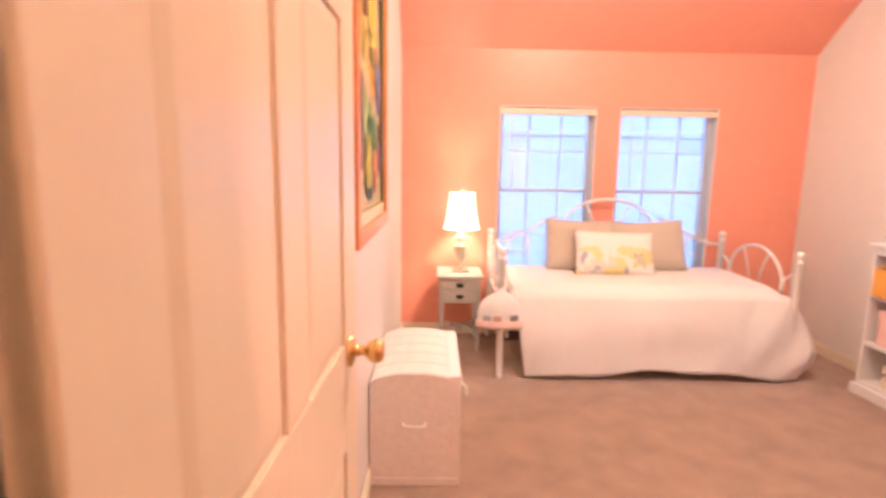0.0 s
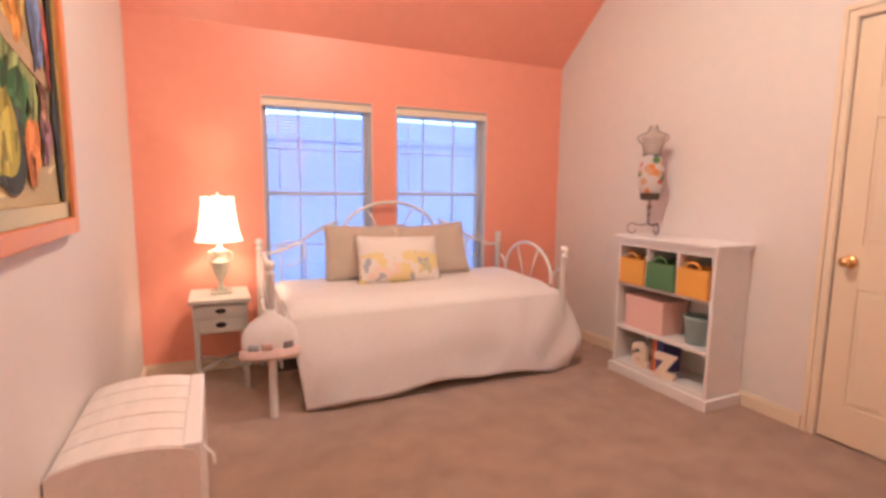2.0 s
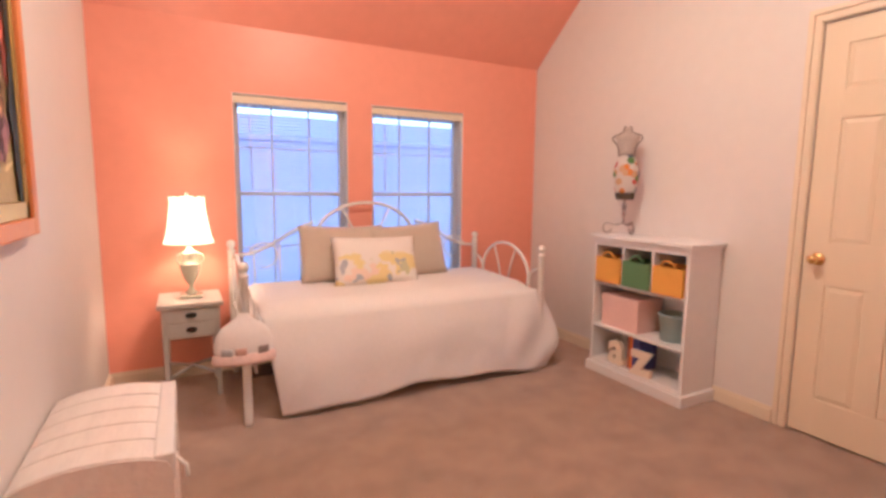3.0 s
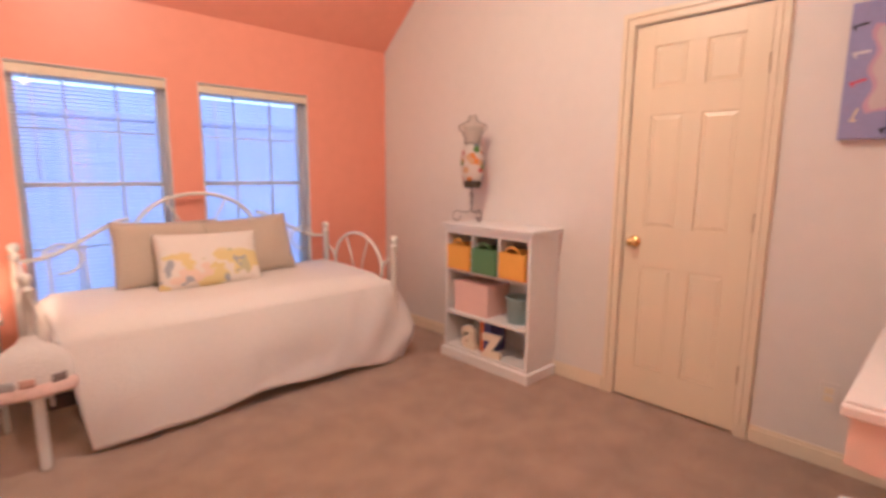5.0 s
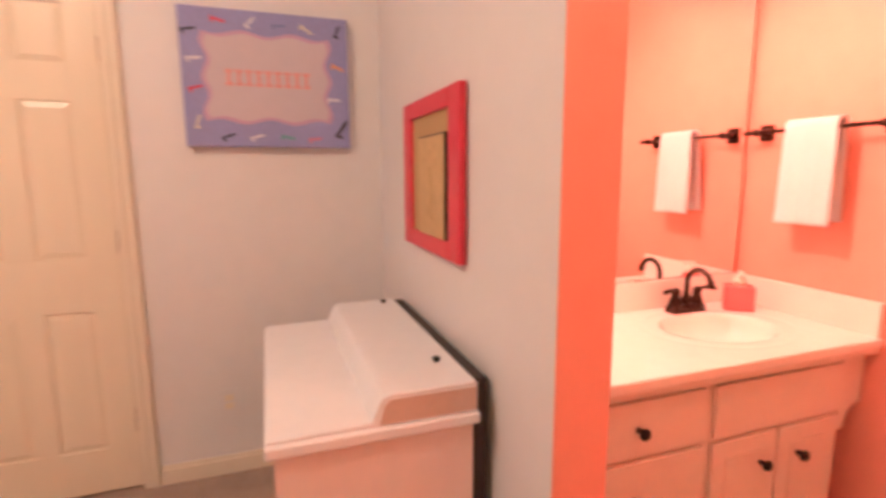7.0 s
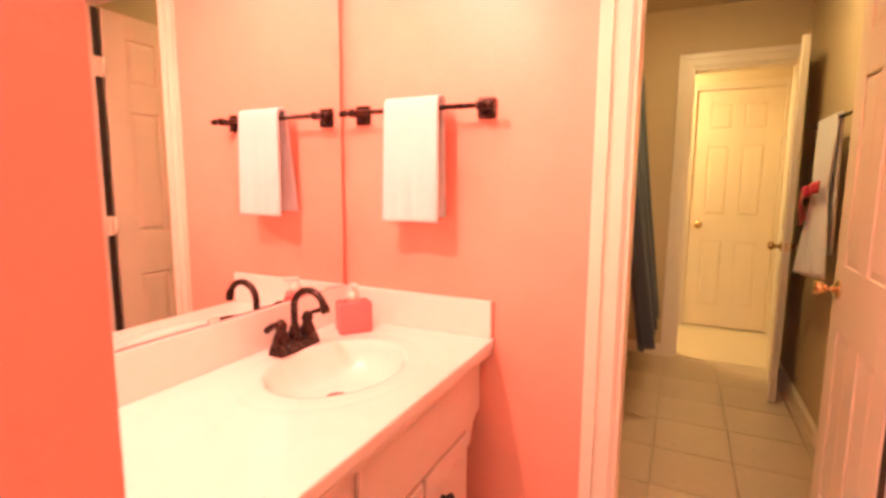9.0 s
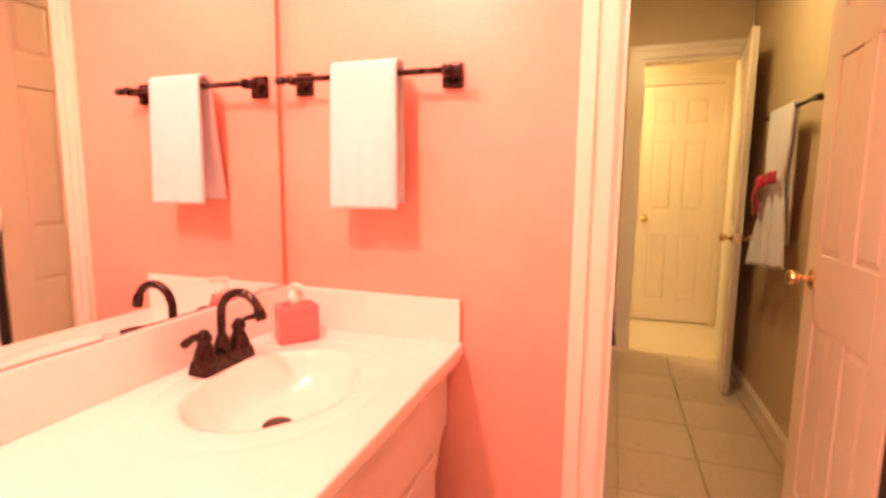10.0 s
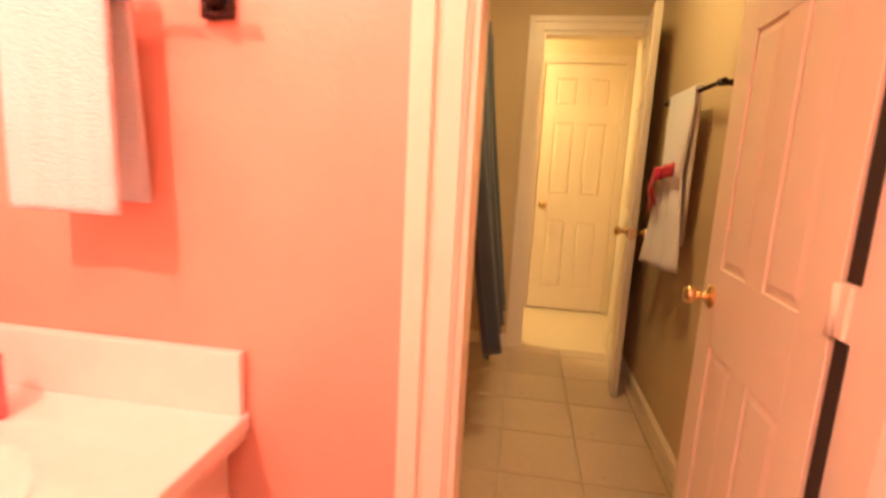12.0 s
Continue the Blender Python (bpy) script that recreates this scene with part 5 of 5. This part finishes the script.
# ---- vanity ----
def vanity():
    o = thing("vanity_cabinet", (-1.03, -4.6, 0), "cream painted bathroom vanity cabinet with black knobs", "cabinet")
    xf, y0, y1 = -1.255, -5.085, YS2 - 0.004
    part("case", bx(xf + 0.004, XM - 0.004, y0, y1, 0.09, 0.66, 0.002), VANITY, o)
    b = bx(xf + 0.004, xf + 0.028, y0, y1, 0.66, 0.766, 0.002)
    b = bx(XM - 0.028, XM - 0.004, y0, y1, 0.66, 0.766, 0.002, bm=b)
    for ya in (y0, y1 - 0.02):
        b = bx(xf + 0.028, XM - 0.028, ya, ya + 0.02, 0.66, 0.766, 0.002, bm=b)
    part("top_frame", b, VANITY, o)
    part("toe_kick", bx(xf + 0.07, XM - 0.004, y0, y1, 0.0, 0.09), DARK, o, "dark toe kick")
    # apron carried on to the wall, with a curved bracket
    br = [(-5.19, 0.766), (-5.19, 0.575)] + [(-5.19 + 0.075 * math.sin(a) * 0.9 + 0.0, 0.575 - 0.075 * (1 - math.cos(a))) for a in [math.pi / 2 * i / 8 for i in range(1, 9)]] + [(y0 - 0.02, 0.49), (y0, 0.49), (y0, 0.766)]
    part("apron", slab(br, xf, xf + 0.02, 'x'), VANITY, o)
    t = 0.010

    def front(name, ya, yb, za, zb, kn=None):
        d = part(name, bx(xf - t, xf + 0.003, ya, yb, za, zb, 0.004), VANITY, o)
        if name == "door":
            part("door_panel", bx(xf - t - 0.003, xf - t + 0.001, ya + 0.05, yb - 0.05, za + 0.05, zb - 0.05, 0.003), VANITY, d)
        if kn:
            k = lathe([(0.009, 0.0), (0.007, 0.012), (0.008, 0.016), (0.016, 0.022), (0.017, 0.028), (0.012, 0.034), (0.001, 0.036)], 18)
            bmesh.ops.transform(k, matrix=Matrix.Translation((xf - t, kn[0], kn[1])) @ Matrix.Rotation(radians(-90), 4, 'Y'), verts=k.verts)
            part("knob", k, BLACK, d, "round black knob")
    front("drawer", -4.52, -4.05, 0.565, 0.725, (-4.285, 0.645))
    front("drawer", -4.52, -4.05, 0.335, 0.55, (-4.285, 0.44))
    front("drawer", -4.52, -4.05, 0.11, 0.32, (-4.285, 0.21))
    front("false_front", -5.075, -4.555, 0.565, 0.725)
    front("door", -4.808, -4.555, 0.11, 0.55, (-4.745, 0.46))
    front("door", -5.075, -4.822, 0.11, 0.55, (-4.90, 0.46))


vanity()
ZC = 0.80
SINK = (-1.022, -4.812)


def counter():
    o = thing("vanity_counter", (-1.04, -4.6, ZC), "glossy cream cultured marble counter with moulded basin", "countertop")
    x0, x1, y0, y1 = -1.295, XM - 0.001, YT + 0.001, YS2 - 0.001

    def f(u, v):
        x, y = x0 + (x1 - x0) * u, y0 + (y1 - y0) * v
        dx, dy = (x - SINK[0]) / 0.158, (y - SINK[1]) / 0.20
        r = math.hypot(dx, dy)
        z = ZC
        if r < 1:
            s = 1 - r * r
            z -= 0.092 * (1 - (1 - min(1, s * 1.3)) ** 2.2) * (0.86 + 0.14 * s)
        ro = math.hypot((x - SINK[0]) / 0.205, (y - SINK[1]) / 0.262)
        z -= 0.0016 * math.exp(-((ro - 1) / 0.02) ** 2)
        return (x, y, z)
    part("top", sheet(f, 84, 140), MARBLE, o)
    part("front_edge", bx(x0 - 0.004, x0 + 0.016, y0, y1, ZC - 0.032, ZC - 0.0005, 0.006), MARBLE, o)
    part("front_bead", bx(x0 + 0.004, x0 + 0.02, y0, y1, ZC - 0.05, ZC - 0.032, 0.003), VANITY, o)
    part("backsplash", bx(x1 - 0.02, x1, y0, y1, ZC - 0.002, 0.912, 0.004), MARBLE, o)
    part("side_splash", bx(x0 + 0.004, x1 - 0.02, y0, y0 + 0.02, ZC - 0.002, 0.912, 0.004), MARBLE, o)
    part("drain", lathe([(0.001, 0.006), (0.020, 0.006), (0.028, 0.004), (0.031, 0.0)], 20, (SINK[0] + 0.008, SINK[1], ZC - 0.0905), cap=False), paint("drain_bronze", (0.025, 0.016, 0.012)), o, "dark bronze drain")


counter()
solid("mirror", bx(XM - 0.016, XM - 0.001, YT + 0.028, YS2 - 0.004, 0.916, 2.02, 0.001), MIRROR, "large frameless wall mirror above the vanity", "mirror")
for k in range(3):
    cl = bx(XM - 0.0195, XM - 0.0155, -4.25 - k * 0.42, -4.22 - k * 0.42, 0.912, 0.926, 0.001)
    solid("mirror_clip", cl, CLEARCAP, "clear plastic clip holding the mirror", "clip", "mirror clips")


def faucet():
    c = (-0.842, -4.855, ZC - 0.002)
    o = thing("faucet", c, "oil-rubbed bronze gooseneck faucet with two lever handles", "faucet")
    # base: a long plate that narrows upwards
    b = bx(c[0] - 0.027, c[0] + 0.027, c[1] - 0.079, c[1] + 0.079, c[2], c[2] + 0.034, 0.010, 4)
    for v in b.verts:
        k = (v.co.z - c[2]) / 0.034
        v.co.x, v.co.y = c[0] + (v.co.x - c[0]) * (1 - 0.18 * k), c[1] + (v.co.y - c[1]) * (1 - 0.10 * k)
    part("base_plate", b, BRONZE, o)
    for s in (-1, 1):
        y = c[1] + s * 0.051
        h = part("valve", lathe([(0.025, 0.022), (0.0245, 0.034), (0.020, 0.050), (0.0145, 0.064), (0.0135, 0.070), (0.0165, 0.074), (0.0165, 0.080), (0.012, 0.088), (0.009, 0.094), (0.001, 0.097)], 20, (c[0], y, c[2])), BRONZE, o)
        part("lever", tube([(c[0], y, c[2] + 0.086), (c[0] - 0.006, y + s * 0.02, c[2] + 0.090), (c[0] - 0.012, y + s * 0.042, c[2] + 0.091), (c[0] - 0.017, y + s * 0.062, c[2] + 0.088), (c[0] - 0.019, y + s * 0.070, c[2] + 0.086)],
                           lambda u: 0.0045 + 0.0045 * math.sin(min(1, u * 1.05) * 2.6) * u + 0.001, 10), BRONZE, h)
    part("spout_collar", lathe([(0.018, 0.026), (0.0175, 0.052), (0.0145, 0.058), (0.0125, 0.066), (0.011, 0.07)], 20, c), BRONZE, o)
    pts = [(c[0], c[1], c[2] + 0.06), (c[0], c[1], c[2] + 0.095), (c[0], c[1], c[2] + 0.118)]
    pts += [(c[0] - 0.052 + 0.052 * math.cos(a), c[1], c[2] + 0.118 + 0.052 * math.sin(a)) for a in [math.pi * 0.90 * i / 16 for i in range(1, 17)]]
    pts.append((pts[-1][0] - 0.006, c[1], pts[-1][2] - 0.02))
    part("spout", tube(pts, lambda u: 0.0095 if u < 0.9 else 0.012, 14), BRONZE, o)


faucet()


def soap_bottle():
    c = (-0.888, -5.062, ZC - 0.001)
    o = thing("soap_bottle", c, "square bottle of red hand soap with clear pump", "soap bottle")
    m = Matrix.Translation(c) @ Matrix.Rotation(radians(-41), 4, 'Z')
    b = bx(-0.034, 0.034, -0.052, 0.052, 0, 0.098, 0.012, 4)
    bmesh.ops.transform(b, matrix=m, verts=b.verts)
    part("bottle", b, SOAP, o)
    b = lathe([(0.021, 0.098), (0.021, 0.118), (0.016, 0.124), (0.01, 0.13), (0.008, 0.142)], 16)
    b = bx(-0.036, 0.014, -0.010, 0.010, 0.138, 0.15, 0.003, bm=b)
    bmesh.ops.transform(b, matrix=m, verts=b.verts)
    part("pump", b, CLEARCAP, o, "clear plastic pump")


soap_bottle()


def towel_bar(x0, x1, z, y_wall, out, name="towel_bar", axis='x', group=""):
    """Bar between two flared posts on a wall; axis: the way that the bar runs."""
    mid = ((x0 + x1) / 2, y_wall, z) if axis == 'x' else (y_wall, (x0 + x1) / 2, z)
    o = thing(name, mid, "oil-rubbed bronze towel bar on the wall", "towel bar", "towel bars")
    d = 0.068 * out

    def P(a, off, zz=z):
        return (a, y_wall + off, zz) if axis == 'x' else (y_wall + off, a, zz)
    part("bar", tube([P(x0 - 0.03, d), P(x1 + 0.03, d)], 0.0075, 12), BRONZE, o)
    for a in (x0, x1):
        b = bx(-0.026, 0.026, -0.03, 0.03, 0.0, 0.014, 0.006, 3)
        m = (Matrix.Rotation(radians(-90 * out), 4, 'X') if axis == 'x' else Matrix.Rotation(radians(90 * out), 4, 'Y'))
        b = lathe([(0.022, 0.012), (0.014, 0.022), (0.010, 0.04), (0.012, 0.05), (0.014, 0.066), (0.010, 0.078), (0.001, 0.08)], 16, bm=b)
        bmesh.ops.transform(b, matrix=Matrix.Translation(P(a, 0.0)) @ m, verts=b.verts)
        part("post", b, BRONZE, o)
    for a, s in ((x0 - 0.03, -1), (x1 + 0.03, 1)):
        part("end_knob", tube([P(a - s * 0.01, d), P(a, d), P(a + s * 0.012, d)], 0.0105, 12), BRONZE, o)


pot = thing("lip_balm_pot", (-0.87, -4.27, ZC), "small dark red round pot on the counter", "pot")
part("jar", lathe([(0.018, 0.0), (0.019, 0.014), (0.018, 0.016)], 20, (-0.87, -4.27, ZC)), CRIMSON, pot)
part("lid", lathe([(0.0195, 0.015), (0.0195, 0.024), (0.017, 0.027), (0.001, 0.028)], 20, (-0.87, -4.27, ZC)), CRIMSON, pot)
towel_bar(-1.262, -0.846, 1.462, YT, 1)


def hand_towel():
    x0, x1, y, z = -1.15, -0.978, YT + 0.068, 1.474
    bot = 1.14

    def f(u, v):
        x = x0 + (x1 - x0) * u
        w = 0.004 * math.sin(u * 9) + 0.003 * math.sin(u * 23)
        if v < 0.46:
            t = 1 - v / 0.46
            return (x + 0.006 * (u - 0.5) * t, y + 0.016 + w * t + 0.006 * t, z - (z - bot) * t)
        if v < 0.54:
            a = math.pi * (v - 0.46) / 0.08
            return (x, y + 0.016 * math.cos(a), z + 0.012 * math.sin(a))
        t = (v - 0.54) / 0.46
        return (x + 0.008 * t, y - 0.012 - 0.036 * t + 0.5 * w * t, z - (z - bot - 0.012) * t)
    solid("hand_towel", sheet(f, 24, 60, 0.010), TOWEL, "folded white hand towel over the bronze bar", "towel", "towels on bars")


hand_towel()


def vanity_light():
    o = thing("vanity_light", (XM, -4.5, 2.2), "lit three-shade bronze vanity light above the mirror", "light fixture")
    part("back_bar", bx(XM - 0.03, XM - 0.002, -4.9, -4.12, 2.16, 2.24, 0.006), BRONZE, o)
    for k in range(3):
        y = -4.24 - 0.27 * k
        part("arm", tube([(XM - 0.02, y, 2.20), (-0.90, y, 2.24), (-1.0, y, 2.22), (-1.0, y, 2.13)], 0.008, 8), BRONZE, o)
        part("glass_shade", lathe([(0.03, 0.10), (0.05, 0.07), (0.065, 0.0)], 24, (-1.0, y, 2.04), cap=False), BULB_GLASS, o, "frosted glass shade")


vanity_light()

# ---- bits on the nook's west wall ----
sh = thing("wall_shelf", (XA, -5.0, 1.42), "small black wall shelf on the coral wall", "shelf")
part("board", bx(XA + 0.001, XA + 0.12, -5.15, -4.75, 1.43, 1.45, 0.003), BLACK, sh)
part("bracket", slab([(XA + 0.001, 1.43), (XA + 0.1, 1.43), (XA + 0.02, 1.385), (XA + 0.001, 1.38)], -5.13, -4.77, 'y'), BLACK, sh)
bag = thing("floral_bag", (XA + 0.04, -5.03, 0.6), "red and pink floral bag hanging on the wall", "bag")
part("bag_body", lathe([(0.02, 0.55), (0.075, 0.57), (0.085, 0.66), (0.07, 0.76), (0.03, 0.82), (0.02, 0.84)], 20, (XA + 0.045, -5.03, 0), 0.5, 1.0), paint("floral_red", (0.75, 0.06, 0.08)), bag)
part("strap", tube([(XA + 0.04, -5.06, 0.83), (XA + 0.02, -5.04, 0.98), (XA + 0.015, -5.03, 1.0), (XA + 0.02, -5.02, 0.98), (XA + 0.04, -5.0, 0.83)], 0.006, 8), paint("floral_red", (0.75, 0.06, 0.08)), bag)
part("hook", tube([(XA + 0.001, -5.03, 1.0), (XA + 0.03, -5.03, 1.0), (XA + 0.035, -5.03, 1.02)], 0.004, 8), BRONZE, bag)

# ---- bathroom ----
towel_bar(-6.98, -6.35, 1.548, XB, 1, axis='y')


def bath_towel():
    """Gathered at the ribbon, flaring below it."""
    y0, y1, x, z = -6.90, -6.56, XB + 0.068, 1.56
    yc = (y0 + y1) / 2

    def f(u, v):
        y = y0 + (y1 - y0) * u
        fold = math.sin(u * 17 + 0.5)
        if v < 0.46:
            t = 1 - v / 0.46
            if t < 0.46:
                k = 1 - 0.34 * (t / 0.46) ** 2
            else:
                k = 0.66 + 0.85 * ((t - 0.46) / 0.54) ** 0.9
            return (x + 0.012 + 0.014 * fold * t + 0.018 * t, yc + (y - yc) * k - 0.05 * t * max(0, t - 0.4), z - (0.74 + 0.05 * (0.5 - u)) * t)
        if v < 0.54:
            a = math.pi * (v - 0.46) / 0.08
            return (x + 0.016 * math.cos(a), y, z + 0.012 * math.sin(a))
        t = (v - 0.54) / 0.46
        return (x - 0.012 - 0.02 * t, yc + (y - yc) * (1 - 0.25 * t), z - 0.62 * t)
    o = thing("bath_towel", (XB + 0.07, yc, 0.8), "white bath towel tied with a crimson ribbon", "towel", "towels on bars")
    part("cloth", sheet(f, 48, 70, 0.010), TOWEL, o)

    def rb(u, v):
        y = yc - 0.128 + 0.262 * u
        return (x + 0.050 + 0.007 * math.sin(u * 12 + 0.5), y, 1.195 + 0.055 * v + 0.028 * u)
    part("ribbon", sheet(rb, 20, 3, 0.006), CRIMSON, o, "crimson ribbon")
    part("knot", bx(x + 0.048, x + 0.07, yc - 0.095, yc - 0.055, 1.195, 1.25, 0.008, 3), CRIMSON, o, "crimson ribbon knot")
    for dy, dz in ((-0.10, -0.17), (-0.02, -0.14)):
        def tail(u, v):
            return (x + 0.056 + 0.012 * math.sin(v * 5), yc - 0.075 + (u - 0.5) * 0.045 + dy * v, 1.225 + dz * v)
        part("ribbon_tail", sheet(tail, 4, 10, 0.004), CRIMSON, o, "crimson ribbon tail")


bath_towel()


def shower_curtain():
    o = thing("shower_curtain", (-1.5, -7.1, 1.95), "charcoal blue shower curtain on a rod", "curtain")

    def f(u, v):
        y = -6.5 - 0.95 * u
        z = 1.93 - 1.53 * v
        return (-1.48 - 0.165 * v ** 1.3 + (0.025 + 0.012 * v) * math.sin(u * 46) + 0.01 * math.sin(u * 17 + v * 3), y, z)
    part("cloth", sheet(f, 120, 24, 0.003), NAVY, o)
    part("rod", tube([(-1.47, YT2, 1.96), (-1.47, YF, 1.96)], 0.012, 12), BRONZE, o, "bronze rod")
    for k in range(9):
        y = -6.64 - k * 0.102
        part("ring", tube([(-1.47 + 0.018 * math.cos(a), y, 1.958 + 0.02 * math.sin(a)) for a in [2 * math.pi * i / 14 for i in range(15)]], 0.002, 6), BRONZE, o)


shower_curtain()


# Fixtures added out of view to go with the unseen lamps.
def unseen_ceiling_light(x, y, z, label):
    o = thing("unseen_ceiling_light", (x, y, z), label, "light fixture", "ceiling lights")
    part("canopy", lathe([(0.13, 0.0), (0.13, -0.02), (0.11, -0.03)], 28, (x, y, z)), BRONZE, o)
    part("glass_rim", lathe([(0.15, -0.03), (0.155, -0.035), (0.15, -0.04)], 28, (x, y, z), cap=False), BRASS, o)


unseen_ceiling_light(-1.8, -2.0, CEIL, "unseen flush ceiling light added to light the bedroom")
unseen_ceiling_light(-2.0, -4.3, 2.44, "unseen flush ceiling light added to brighten the vanity nook")
unseen_ceiling_light(-1.85, -6.5, 2.44, "unseen flush ceiling light added to light the bathroom")
unseen_ceiling_light(-1.25, -8.3, 2.44, "unseen flush ceiling light added to light the hall")
unseen_ceiling_light(-2.85, -4.7, 2.44, "unseen flush ceiling light added to light the landing")

# wall outlet by the desk
ol = thing("outlet", (-0.002, -3.19, 0.33), "white wall outlet plate above the baseboard", "outlet")
part("plate", bx(-0.007, -0.001, -3.225, -3.155, 0.275, 0.39, 0.003), WHITE_WALL, ol)
for z in (0.315, 0.352):
    part("socket", bx(-0.009, -0.006, -3.207, -3.173, z - 0.014, z + 0.014, 0.002), TRIM, ol)

# ---- floor tiles, last ----
TS, G = 0.335, 0.005
floor_bath = bpy.data.objects["floor_bath"]
cols = [XB + 0.002] + [XB + 0.045 + TS * i for i in range(6)] + [-0.71]
rows = [YT] + [YT2 - TS * i for i in range(8)] + [YF - 0.015]
tile_mesh = None
for y1, y0 in zip(rows, rows[1:]):
    for a, c in zip(cols, cols[1:]):
        w_, d_ = c - a - G, y1 - y0 - G
        if w_ < 0.02 or d_ < 0.02:
            continue
        full = abs(w_ - (TS - G)) < 1e-6 and abs(d_ - (TS - G)) < 1e-6
        if full and tile_mesh:
            t_ = new("tile", tile_mesh)
        else:
            t_ = mesh_ob("tile", bx(-w_ / 2, w_ / 2, -d_ / 2, d_ / 2, -0.012, 0.0, 0.0015, 1), TILE)
            if full:
                tile_mesh = t_.data
        t_.location = ((a + c) / 2, (y0 + y1) / 2, 0)
        t_.parent = floor_bath
